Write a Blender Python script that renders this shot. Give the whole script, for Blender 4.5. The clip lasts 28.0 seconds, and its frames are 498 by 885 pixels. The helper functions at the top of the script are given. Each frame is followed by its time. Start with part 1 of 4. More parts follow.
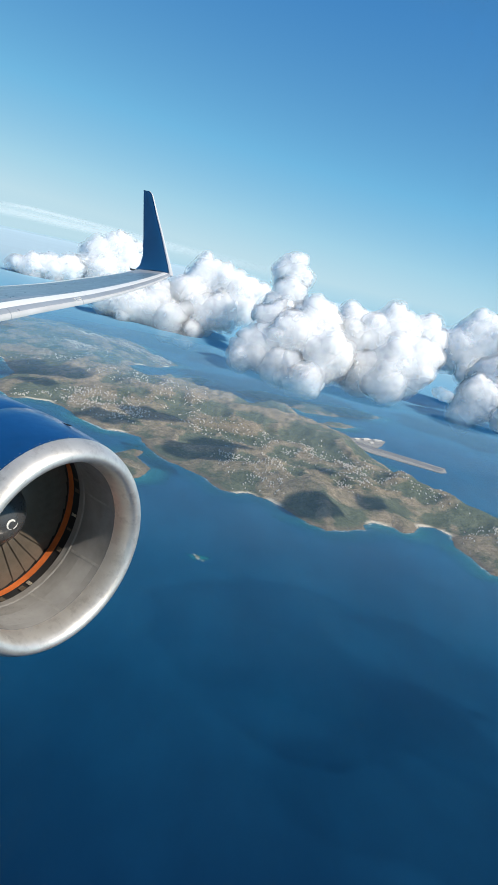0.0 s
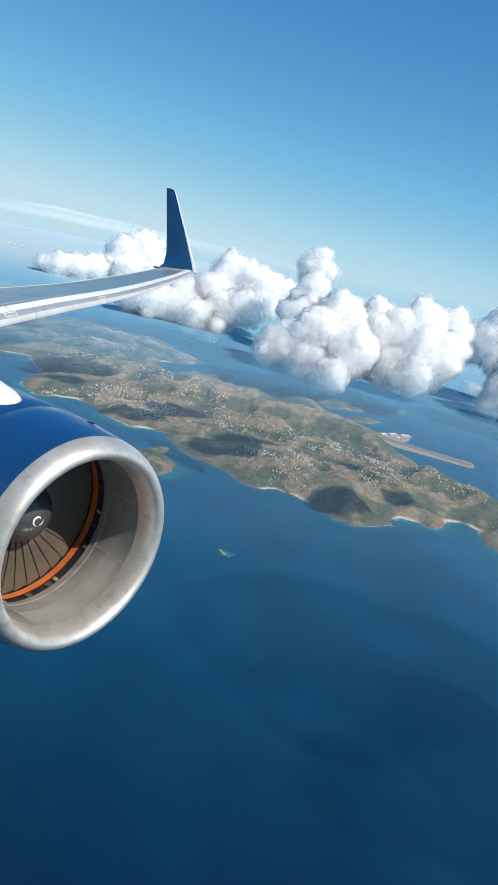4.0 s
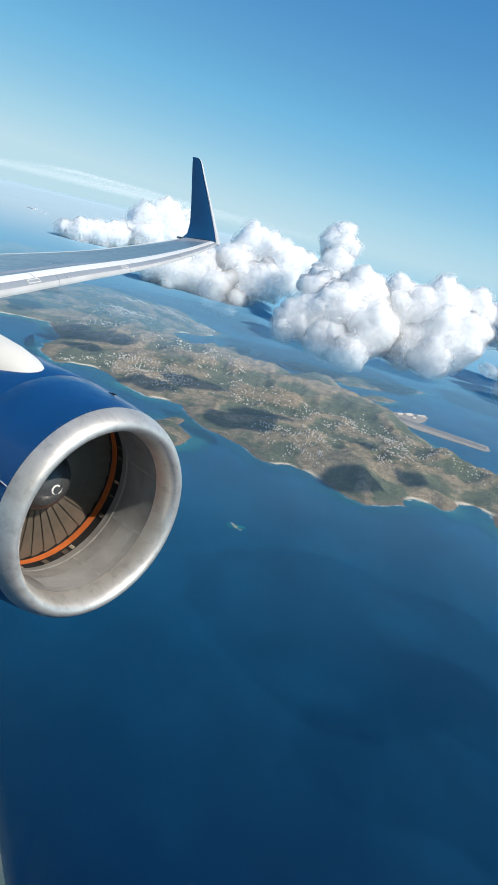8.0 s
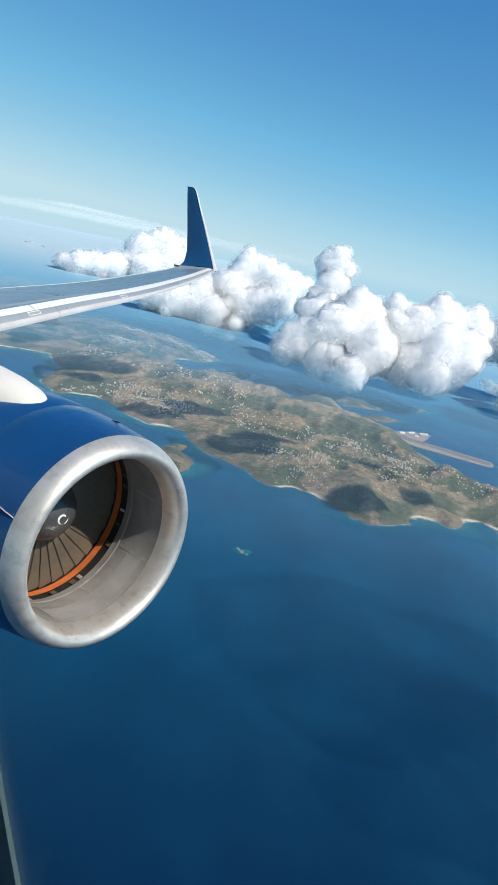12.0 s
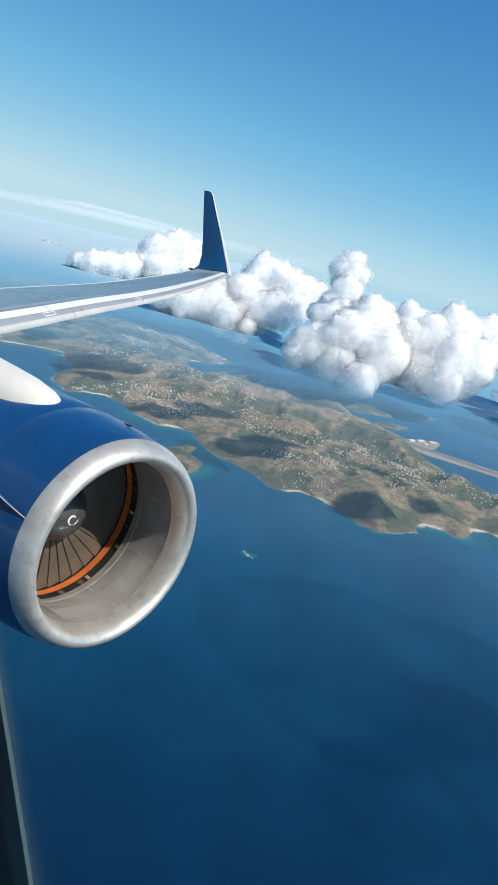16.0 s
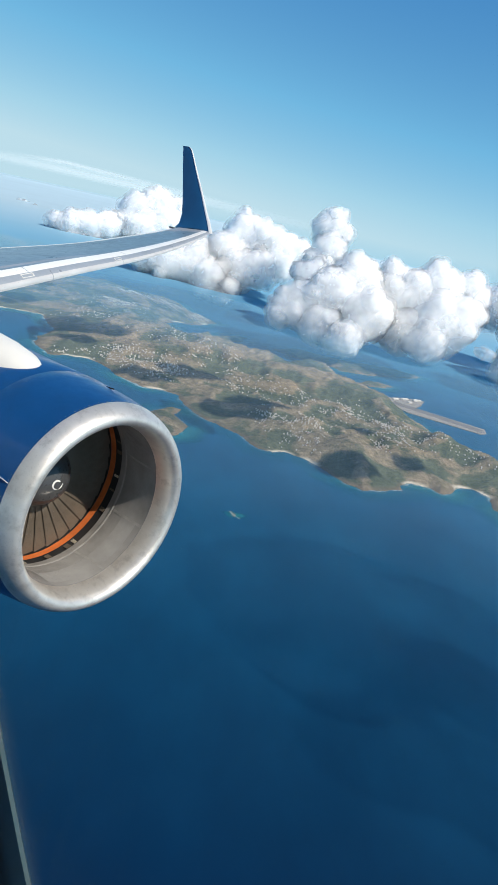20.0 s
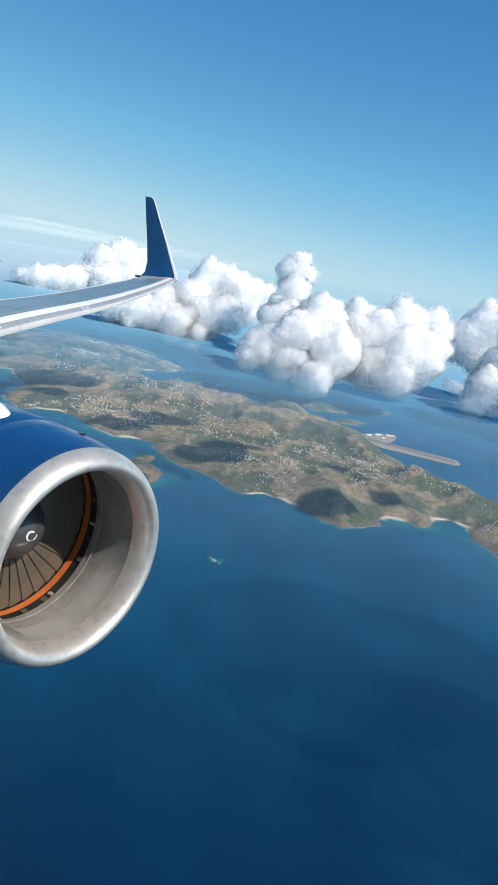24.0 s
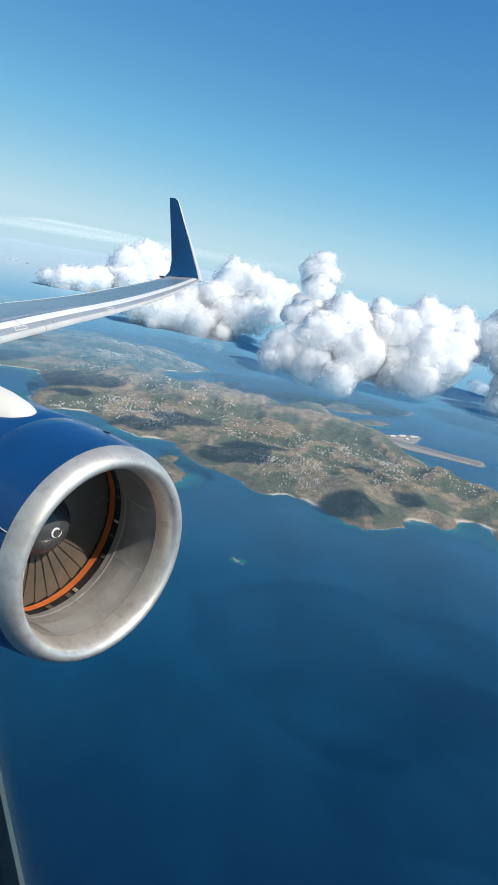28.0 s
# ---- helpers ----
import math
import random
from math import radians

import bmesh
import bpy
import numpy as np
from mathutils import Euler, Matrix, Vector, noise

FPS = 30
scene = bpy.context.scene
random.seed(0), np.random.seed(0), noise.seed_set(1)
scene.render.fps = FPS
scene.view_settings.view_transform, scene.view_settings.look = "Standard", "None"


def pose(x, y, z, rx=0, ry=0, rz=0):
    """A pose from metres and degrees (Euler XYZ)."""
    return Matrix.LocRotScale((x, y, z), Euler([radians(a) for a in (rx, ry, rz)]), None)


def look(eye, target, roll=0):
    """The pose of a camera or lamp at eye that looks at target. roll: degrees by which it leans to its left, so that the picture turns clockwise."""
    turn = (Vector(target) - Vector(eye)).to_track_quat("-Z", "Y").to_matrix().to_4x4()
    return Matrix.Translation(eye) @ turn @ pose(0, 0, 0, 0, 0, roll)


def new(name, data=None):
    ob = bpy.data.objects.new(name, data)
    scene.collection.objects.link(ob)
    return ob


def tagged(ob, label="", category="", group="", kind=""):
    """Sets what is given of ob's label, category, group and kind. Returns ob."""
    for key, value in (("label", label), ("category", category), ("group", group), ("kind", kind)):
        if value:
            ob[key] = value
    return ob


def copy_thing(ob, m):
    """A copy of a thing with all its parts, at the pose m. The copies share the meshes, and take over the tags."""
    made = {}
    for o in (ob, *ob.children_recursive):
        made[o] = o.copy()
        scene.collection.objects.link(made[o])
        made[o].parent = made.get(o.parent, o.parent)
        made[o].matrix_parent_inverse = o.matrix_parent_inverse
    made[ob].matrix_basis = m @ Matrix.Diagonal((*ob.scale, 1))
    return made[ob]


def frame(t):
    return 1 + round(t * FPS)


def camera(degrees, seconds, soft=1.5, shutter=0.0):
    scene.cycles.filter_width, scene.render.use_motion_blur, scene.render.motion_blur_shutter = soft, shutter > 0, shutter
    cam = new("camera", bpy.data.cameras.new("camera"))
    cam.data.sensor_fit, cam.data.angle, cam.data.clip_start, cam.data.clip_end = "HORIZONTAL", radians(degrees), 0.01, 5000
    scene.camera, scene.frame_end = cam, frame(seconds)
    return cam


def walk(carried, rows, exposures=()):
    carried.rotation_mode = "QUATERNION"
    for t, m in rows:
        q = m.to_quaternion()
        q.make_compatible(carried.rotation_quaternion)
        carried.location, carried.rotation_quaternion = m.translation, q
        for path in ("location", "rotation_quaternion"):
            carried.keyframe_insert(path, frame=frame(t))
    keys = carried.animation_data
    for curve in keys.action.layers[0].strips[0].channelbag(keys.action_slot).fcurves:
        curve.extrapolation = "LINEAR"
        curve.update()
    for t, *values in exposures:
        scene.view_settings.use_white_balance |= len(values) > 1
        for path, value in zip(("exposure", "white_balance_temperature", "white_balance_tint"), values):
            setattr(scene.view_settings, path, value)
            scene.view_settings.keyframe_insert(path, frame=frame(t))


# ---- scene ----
cam = camera(38.86, 28.0)
walk(cam, [
    (0.0, pose(0.034, 0.015, 119.980, 75.864, -12.360, -0.335)),
    (0.5, pose(0.052, 0.021, 119.976, 75.708, -12.185, -0.482)),
    (1.0, pose(0.047, 0.019, 120.000, 75.923, -11.962, 0.486)),
    (1.5, pose(0.039, 0.023, 120.006, 75.801, -11.575, 1.673)),
    (2.0, pose(0.051, 0.020, 120.010, 76.093, -11.493, 1.642)),
    (2.5, pose(0.042, 0.009, 119.985, 76.064, -11.854, 1.230)),
    (3.0, pose(0.051, -0.001, 119.984, 75.273, -11.832, 1.479)),
    (3.5, pose(0.072, -0.003, 120.000, 75.155, -11.474, 1.409)),
    (5.5, pose(0.039, -0.012, 119.994, 74.677, -12.422, 3.218)),
    (6.0, pose(0.021, 0.001, 119.996, 74.088, -13.592, 3.204)),
    (6.5, pose(0.040, 0.008, 119.992, 73.781, -13.451, 3.168)),
    (7.0, pose(0.043, -0.000, 119.996, 73.332, -13.490, 3.886)),
    (7.5, pose(0.029, -0.013, 119.995, 72.925, -13.086, 3.386)),
    (8.0, pose(0.014, 0.004, 120.012, 72.651, -13.274, 3.436)),
    (8.5, pose(0.019, 0.015, 119.998, 71.821, -13.636, 2.581)),
    (9.0, pose(0.008, 0.009, 119.994, 72.807, -13.702, 4.021)),
    (9.5, pose(0.028, 0.028, 119.995, 74.070, -13.295, 4.048)),
    (10.0, pose(0.009, 0.020, 119.988, 75.580, -12.589, 4.283)),
    (10.5, pose(-0.003, 0.014, 119.991, 75.710, -12.419, 4.500)),
    (11.0, pose(-0.018, 0.012, 119.989, 75.750, -12.082, 4.011)),
    (11.5, pose(0.011, 0.018, 119.990, 74.670, -11.255, 2.577)),
    (12.0, pose(-0.000, 0.000, 120.000, 74.680, -11.314, 3.090)),
    (12.5, pose(-0.009, 0.018, 119.991, 74.474, -11.343, 3.350)),
    (14.5, pose(-0.027, -0.051, 120.051, 75.361, -12.784, 4.316)),
    (15.0, pose(-0.017, -0.053, 120.039, 75.348, -12.520, 4.221)),
    (15.5, pose(-0.045, -0.038, 120.043, 75.223, -12.819, 4.117)),
    (16.0, pose(-0.022, -0.042, 120.044, 74.708, -12.666, 4.240)),
    (16.5, pose(-0.043, -0.040, 120.052, 74.236, -12.952, 3.800)),
    (17.0, pose(-0.038, -0.037, 120.051, 73.749, -12.803, 3.747)),
    (17.5, pose(-0.047, -0.038, 120.053, 73.806, -12.915, 3.794)),
    (18.0, pose(-0.036, -0.033, 120.050, 73.737, -12.796, 3.819)),
    (18.5, pose(-0.034, -0.033, 120.044, 73.336, -12.629, 3.820)),
    (19.0, pose(-0.041, -0.023, 120.049, 73.095, -12.824, 3.476)),
    (19.5, pose(-0.029, -0.015, 120.044, 72.609, -12.627, 3.273)),
    (20.0, pose(-0.015, -0.015, 120.042, 71.849, -12.115, 2.767)),
    (20.5, pose(-0.030, -0.024, 120.045, 72.242, -11.930, 3.266)),
    (21.0, pose(-0.024, -0.023, 120.048, 72.508, -11.782, 3.029)),
    (21.5, pose(-0.021, -0.028, 120.043, 73.089, -11.270, 3.303)),
    (22.0, pose(-0.049, -0.033, 120.042, 72.871, -10.153, -0.258)),
    (22.5, pose(-0.037, -0.014, 120.042, 73.337, -8.805, -0.935)),
    (24.5, pose(0.008, 0.030, 119.969, 76.195, -9.942, 0.079)),
    (25.0, pose(0.015, 0.032, 119.976, 75.343, -9.640, -0.427)),
    (25.5, pose(0.012, 0.032, 119.983, 75.217, -9.631, -0.293)),
    (26.0, pose(-0.004, 0.024, 119.987, 74.850, -10.022, -0.949)),
    (26.5, pose(-0.014, 0.009, 119.981, 75.499, -9.821, -0.765)),
    (27.0, pose(0.001, 0.014, 119.976, 75.619, -9.759, -0.071)),
    (27.5, pose(0.017, 0.007, 119.970, 75.738, -9.608, 0.226)),
    (28.0, pose(0.003, -0.001, 119.964, 75.629, -9.421, 1.838)),
], [(0.0, 0.0, 6700, 10), (28.0, 0.0, 6700, 10)])

# the airliner's own frame: x forward, y outboard, z up, origin at the inlet's centre
AIR = pose(-1.0973, 6.3996, 116.9206, -5.492, -0.466, -36.648)

# ---- sky, sun ----
SUN = Vector((0.57, -0.40, 0.72)).normalized()
world = bpy.data.worlds.new("sky")
scene.world = world
world.use_nodes = True
wn = world.node_tree
wn.nodes.clear()
sky = wn.nodes.new("ShaderNodeTexSky")
sky.sky_type = "NISHITA"
sky.sun_disc = False
sky.sun_elevation = math.asin(SUN.z)
sky.sun_rotation = math.atan2(SUN.x, SUN.y)
sky.altitude = 2500
sky.air_density = 1.0
sky.dust_density = 0.0
sky.ozone_density = 2.0
bg = wn.nodes.new("ShaderNodeBackground")
wo = wn.nodes.new("ShaderNodeOutputWorld")
# clear tropical air: cyan blue overhead, paling towards the horizon
grey = wn.nodes.new("ShaderNodeRGBToBW")
lum = wn.nodes.new("ShaderNodeMath")
lum.operation = "MULTIPLY"
lum.inputs[1].default_value = 0.117
tone = wn.nodes.new("ShaderNodeValToRGB")
stops = ((0.0, (0.0, 0.0, 0.0)), (0.22, (0.055, 0.240, 0.56)), (0.45, (0.16, 0.475, 0.77)), (0.75, (0.355, 0.65, 0.835)), (1.0, (0.50, 0.735, 0.86)))
while len(tone.color_ramp.elements) < len(stops):
    tone.color_ramp.elements.new(0.5)
for el, (at_, col) in zip(tone.color_ramp.elements, stops):
    el.position, el.color = at_, (*col, 1)
bg.inputs[1].default_value = 1.0
wn.links.new(sky.outputs[0], grey.inputs[0])
wn.links.new(grey.outputs[0], lum.inputs[0])
wn.links.new(lum.outputs[0], tone.inputs[0])
wn.links.new(tone.outputs[0], bg.inputs[0])
wn.links.new(bg.outputs[0], wo.inputs[0])
sun = new("sun", bpy.data.lights.new("sun", "SUN"))
sun.data.energy = 5.0
sun.data.angle = radians(0.53)
sun.data.color = (1.0, 0.95, 0.87)
sun.matrix_world = look((0, 0, 300), Vector((0, 0, 300)) - SUN)


# ---- materials ----
class Mat:
    """A node material with a Principled shader, and short ways to feed it."""

    def __init__(self, name, color, rough=0.6, metal=0.0, **more):
        self.m = bpy.data.materials.new(name)
        self.m.use_nodes = True
        self.t = self.m.node_tree
        self.p = self.t.nodes["Principled BSDF"]
        self.set("Base Color", (*color, 1))
        self.set("Roughness", rough)
        self.set("Metallic", metal)
        for k, v in more.items():
            self.set(k.replace("_", " "), v)

    def set(self, k, v):
        self.p.inputs[k].default_value = v

    def link(self, a, k):
        self.t.links.new(a, self.p.inputs[k] if isinstance(k, str) else k)

    def node(self, kind, **vals):
        n = self.t.nodes.new(kind)
        for k, v in vals.items():
            n.inputs[k.replace("_", " ")].default_value = v
        return n

    def coords(self, scale=(1, 1, 1), kind="Object"):
        c = self.node("ShaderNodeTexCoord")
        mp = self.node("ShaderNodeMapping", Scale=scale)
        self.t.links.new(c.outputs[kind], mp.inputs[0])
        return mp.outputs[0]

    def noise(self, scale, detail=4, rough=0.55, stretch=(1, 1, 1), kind="Object"):
        n = self.node("ShaderNodeTexNoise", Scale=scale, Detail=detail, Roughness=rough)
        self.t.links.new(self.coords(stretch, kind), n.inputs["Vector"])
        return n.outputs["Fac"]

    def ramp(self, fac, stops):
        r = self.node("ShaderNodeValToRGB")
        e = r.color_ramp.elements
        while len(e) < len(stops):
            e.new(0.5)
        for k, (pos, col) in zip(e, stops):
            k.position = pos
            k.color = (*col, 1) if len(col) == 3 else col
        self.t.links.new(fac, r.inputs[0])
        return r.outputs[0]

    def mix(self, fac, a, b, blend="MIX"):
        n = self.t.nodes.new("ShaderNodeMix")
        n.data_type, n.blend_type = "RGBA", blend
        for v, i in ((fac, 0), (a, 6), (b, 7)):
            if hasattr(v, "is_linked"):
                self.t.links.new(v, n.inputs[i])
            else:
                n.inputs[i].default_value = v if i == 0 else (*v, 1)
        return n.outputs[2]

    def maprange(self, v, a, b, c, d):
        n = self.node("ShaderNodeMapRange")
        for i, x in ((1, a), (2, b), (3, c), (4, d)):
            n.inputs[i].default_value = x
        self.t.links.new(v, n.inputs[0])
        return n.outputs[0]

    def bump(self, fac, strength=0.3, dist=0.02):
        b = self.node("ShaderNodeBump", Strength=strength, Distance=dist)
        self.t.links.new(fac, b.inputs["Height"])
        self.t.links.new(b.outputs[0], self.p.inputs["Normal"])


def paint(name, color, rough=0.3, var=0.12, scale=1.5, coat=0.0, metal=0.0, bump=0.0):
    m = Mat(name, color, rough, metal, Coat_Weight=coat, Coat_Roughness=0.06)
    lo = tuple(c * (1 - var) for c in color)
    hi = tuple(min(1, c * (1 + var)) for c in color)
    m.link(m.ramp(m.noise(scale, 6, 0.6), [(0.3, lo), (0.7, hi)]), "Base Color")
    m.link(m.maprange(m.noise(scale * 7, 3), 0.3, 0.7, rough * 0.8, min(1, rough * 1.25)), "Roughness")
    if bump:
        m.bump(m.noise(scale * 20, 3), bump, 0.01)
    return m.m


BLUE = paint("blue_cowl_paint", (0.003, 0.055, 0.185), 0.36, 0.15, 1.2, coat=0.35)
BLUE_TAIL = paint("blue_winglet_paint", (0.013, 0.094, 0.215), 0.38, 0.1, 0.8, coat=0.15)
GREY = paint("grey_wing_paint", (0.30, 0.33, 0.37), 0.42, 0.14, 1.0)
GREY_DARK = paint("dark_grey_wing_paint", (0.165, 0.24, 0.30), 0.34, 0.13, 0.8)
WHITE = paint("white_paint", (0.74, 0.715, 0.66), 0.4, 0.05, 1.0)
STRIP_WHITE = paint("bright_white_paint", (0.84, 0.83, 0.80), 0.36, 0.04, 1.0)
DUCT = paint("grey_duct_liner", (0.24, 0.23, 0.215), 0.5, 0.28, 2.4)
DUCT_PANEL = paint("pale_duct_panel", (0.27, 0.26, 0.245), 0.5, 0.2, 3.0)
ORANGE = paint("orange_rub_strip", (0.50, 0.12, 0.025), 0.6, 0.25, 6.0)
DARK = paint("dark_titanium", (0.035, 0.035, 0.037), 0.35, 0.25, 4.0, metal=0.6)
BLADE = paint("fan_blade_titanium", (0.12, 0.094, 0.069), 0.55, 0.2, 3.0, metal=0.25)
SPINNER = paint("dark_spinner_paint", (0.055, 0.055, 0.056), 0.3, 0.2, 4.0, coat=0.3)
TRIM = paint("grey_cabin_trim", (0.45, 0.44, 0.42), 0.7, 0.1, 6.0)
REVEAL = paint("beige_window_edge", (0.86, 0.60, 0.38), 0.6, 0.1, 6.0)
RUBBER = paint("black_seal", (0.02, 0.02, 0.022), 0.6, 0.2, 8.0)
SPOT = paint("bare_metal_marks", (0.6, 0.55, 0.45), 0.3, 0.3, 12.0, metal=0.7)


def metal_lip():
    m = Mat("polished_lip_metal", (0.6, 0.6, 0.6), 0.3, 0.7)
    n = m.noise(2.2, 6, 0.65, (0.6, 2.0, 2.0))
    col = m.ramp(n, [(0.28, (0.66, 0.61, 0.55)), (0.5, (0.78, 0.73, 0.66)), (0.75, (0.86, 0.81, 0.74))])
    # insect and rain smudges
    col = m.mix(1.0, col, m.ramp(m.noise(7.0, 5, 0.7), [(0.34, (0.80, 0.79, 0.78)), (0.5, (1.0, 1.0, 1.0))]), "MULTIPLY")
    m.link(col, "Base Color")
    m.link(m.maprange(m.noise(6, 5, 0.65), 0.3, 0.7, 0.36, 0.44), "Roughness")
    return m.m


LIP = metal_lip()
SLAT_GREY = paint("satin_slat_paint", (0.40, 0.425, 0.45), 0.34, 0.1, 1.0, metal=0.25)
NOSE = paint("bare_leading_edge", (0.72, 0.69, 0.65), 0.36, 0.1, 1.2, metal=0.3)
SLAT = paint("bare_slat_metal", (0.70, 0.69, 0.675), 0.38, 0.1, 1.2, metal=0.08)


def sea_material():
    m = Mat("sea_water", (0.004, 0.05, 0.13), 0.16, 0.0)
    m.set("IOR", 1.33)
    m.set("Specular IOR Level", 0.3)
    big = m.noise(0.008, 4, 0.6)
    # dark close by, paler farther out: air haze painted into the water colour
    haze_fade = m.node("ShaderNodeAttribute")
    haze_fade.attribute_name = "haze_fade"
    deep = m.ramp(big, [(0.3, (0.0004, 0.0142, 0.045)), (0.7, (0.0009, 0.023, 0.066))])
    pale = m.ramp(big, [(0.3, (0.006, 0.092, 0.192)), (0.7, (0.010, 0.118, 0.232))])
    col = m.mix(haze_fade.outputs["Fac"], deep, pale)
    drift = m.ramp(m.noise(0.028, 6, 0.62, (1.0, 0.45, 1.0)), [(0.36, (0.84, 0.86, 0.88)), (0.64, (1.12, 1.10, 1.08))])
    m.link(m.mix(1.0, col, drift, "MULTIPLY"), "Base Color")
    # choppy water
    m.link(m.maprange(m.noise(0.02, 5, 0.6), 0.3, 0.7, 0.36, 0.46), "Roughness")
    return m.m


SEA = sea_material()


def shallow_material():
    m = Mat("turquoise_shallows", (0.01, 0.24, 0.30), 0.25)
    a = m.node("ShaderNodeAttribute")
    a.attribute_name = "shelf"
    n = m.noise(0.05, 5, 0.6)
    mul = m.node("ShaderNodeMath")
    mul.operation = "MULTIPLY"
    m.t.links.new(a.outputs["Fac"], mul.inputs[0])
    m.t.links.new(m.maprange(n, 0.35, 0.7, 0.6, 1.0), mul.inputs[1])
    m.link(mul.outputs[0], "Alpha")
    water = m.ramp(m.noise(0.03, 4), [(0.3, (0.008, 0.20, 0.25)), (0.7, (0.03, 0.33, 0.34))])
    surf = m.node("ShaderNodeAttribute")
    surf.attribute_name = "surf"
    m.link(m.mix(surf.outputs["Fac"], water, (0.8, 0.82, 0.82)), "Base Color")
    top = m.node("ShaderNodeMath")
    top.operation = "MAXIMUM"
    m.t.links.new(mul.outputs[0], top.inputs[0])
    m.t.links.new(surf.outputs["Fac"], top.inputs[1])
    m.link(top.outputs[0], "Alpha")
    return m.m


SHALLOW = shallow_material()


def terrain_material(name, scale=1.0):
    m = Mat(name, (0.1, 0.1, 0.06), 0.95)
    m.set("Specular IOR Level", 0.1)
    dry = m.ramp(m.noise(0.30 * scale, 8, 0.7), [(0.3, (0.20, 0.165, 0.122)), (0.5, (0.295, 0.243, 0.182)), (0.75, (0.385, 0.322, 0.243))])
    green = m.ramp(m.noise(0.45 * scale, 8, 0.75), [(0.3, (0.088, 0.11, 0.082)), (0.7, (0.165, 0.185, 0.137))])
    # scrub is thicker in the valleys
    valley = m.node("ShaderNodeAttribute")
    valley.attribute_name = "valley"
    both = m.node("ShaderNodeMath")
    both.operation = "ADD"
    m.t.links.new(m.noise(0.024 * scale, 8, 0.68), both.inputs[0])
    m.t.links.new(m.maprange(valley.outputs["Fac"], 0.0, 1.0, -0.09, 0.10), both.inputs[1])
    where = m.maprange(both.outputs[0], 0.43, 0.53, 0.0, 1.0)
    col = m.mix(where, dry, green)
    # thickets and bare ground
    col = m.mix(1.0, col, m.ramp(m.noise(0.9 * scale, 5, 0.7), [(0.36, (0.62, 0.67, 0.60)), (0.56, (1.06, 1.03, 0.98))]), "MULTIPLY")
    col = m.mix(1.0, col, m.ramp(m.noise(0.075 * scale, 7, 0.68), [(0.36, (0.72, 0.76, 0.72)), (0.62, (1.14, 1.10, 1.05))]), "MULTIPLY")
    a = m.node("ShaderNodeAttribute")
    a.attribute_name = "rock"
    rock = m.ramp(m.noise(0.8 * scale, 6, 0.7), [(0.35, (0.10, 0.07, 0.045)), (0.7, (0.34, 0.27, 0.20))])
    col = m.mix(a.outputs["Fac"], col, rock)
    b = m.node("ShaderNodeAttribute")
    b.attribute_name = "sand"
    sand = m.ramp(m.noise(0.5 * scale, 4, 0.6), [(0.3, (0.60, 0.51, 0.38)), (0.7, (0.76, 0.67, 0.53))])
    col = m.mix(b.outputs["Fac"], col, sand)
    m.link(col, "Base Color")
    m.bump(m.noise(0.8 * scale, 6, 0.75), 0.6, 0.8)
    return m.m


TERRAIN = terrain_material("dry_scrub_hills")
FOAM = paint("white_surf", (0.8, 0.82, 0.82), 0.7, 0.08, 0.5)
ASPHALT = paint("runway_asphalt", (0.19, 0.175, 0.16), 0.85, 0.15, 0.15)
APRON = paint("apron_concrete", (0.30, 0.27, 0.23), 0.85, 0.15, 0.2)
ROCK = paint("brown_rock", (0.13, 0.10, 0.075), 0.9, 0.3, 0.8, bump=0.5)
WALL = paint("white_house_wall", (0.62, 0.56, 0.48), 0.8, 0.1, 1.0)
ROOF_W = paint("white_roof", (0.64, 0.59, 0.52), 0.7, 0.08, 1.0)
ROOF_R = paint("red_roof", (0.38, 0.14, 0.08), 0.8, 0.2, 1.0)


def cloud_material():
    m = Mat("cloud_white", (0.93, 0.92, 0.905), 1.0)
    m.set("Specular IOR Level", 0.0)
    m.set("Subsurface Weight", 1.0)
    m.set("Subsurface Radius", (1.0, 1.0, 1.0))
    m.set("Subsurface Scale", 80.0)
    m.link(m.ramp(m.noise(0.06, 4, 0.6), [(0.3, (0.975, 0.965, 0.95)), (0.7, (0.995, 0.985, 0.975))]), "Base Color")
    return m.m


CLOUD = cloud_material()


def wisp_material(name, scale, lo, hi, most):
    """Ragged vapour: lit from either side, thin."""
    m = Mat(name, (0.9, 0.9, 0.9), 1.0)
    tree = m.t
    out = [n for n in tree.nodes if n.type == "OUTPUT_MATERIAL"][0]
    diff, thru, clear = m.node("ShaderNodeBsdfDiffuse"), m.node("ShaderNodeBsdfTranslucent"), m.node("ShaderNodeBsdfTransparent")
    for n in (diff, thru):
        n.inputs[0].default_value = (0.93, 0.925, 0.915, 1)
    both, thin = m.node("ShaderNodeMixShader"), m.node("ShaderNodeMixShader")
    tree.links.new(diff.outputs[0], both.inputs[1])
    tree.links.new(thru.outputs[0], both.inputs[2])
    tree.links.new(m.maprange(m.noise(scale, 6, 0.65), lo, hi, 0.0, most), thin.inputs[0])
    tree.links.new(clear.outputs[0], thin.inputs[1])
    tree.links.new(both.outputs[0], thin.inputs[2])
    tree.links.new(thin.outputs[0], out.inputs[0])
    return m.m


def fringe_material(name, scale, lo, hi, most):
    """The loose outer vapour of a cloud, torn into shreds."""
    m = Mat(name, (0.98, 0.975, 0.97), 1.0)
    m.set("Specular IOR Level", 0.0)
    m.set("Subsurface Weight", 1.0)
    m.set("Subsurface Radius", (1.0, 1.0, 1.0))
    m.set("Subsurface Scale", 80.0)
    m.link(m.maprange(m.noise(scale, 3, 0.5), lo, hi, 0.0, most), "Alpha")
    return m.m


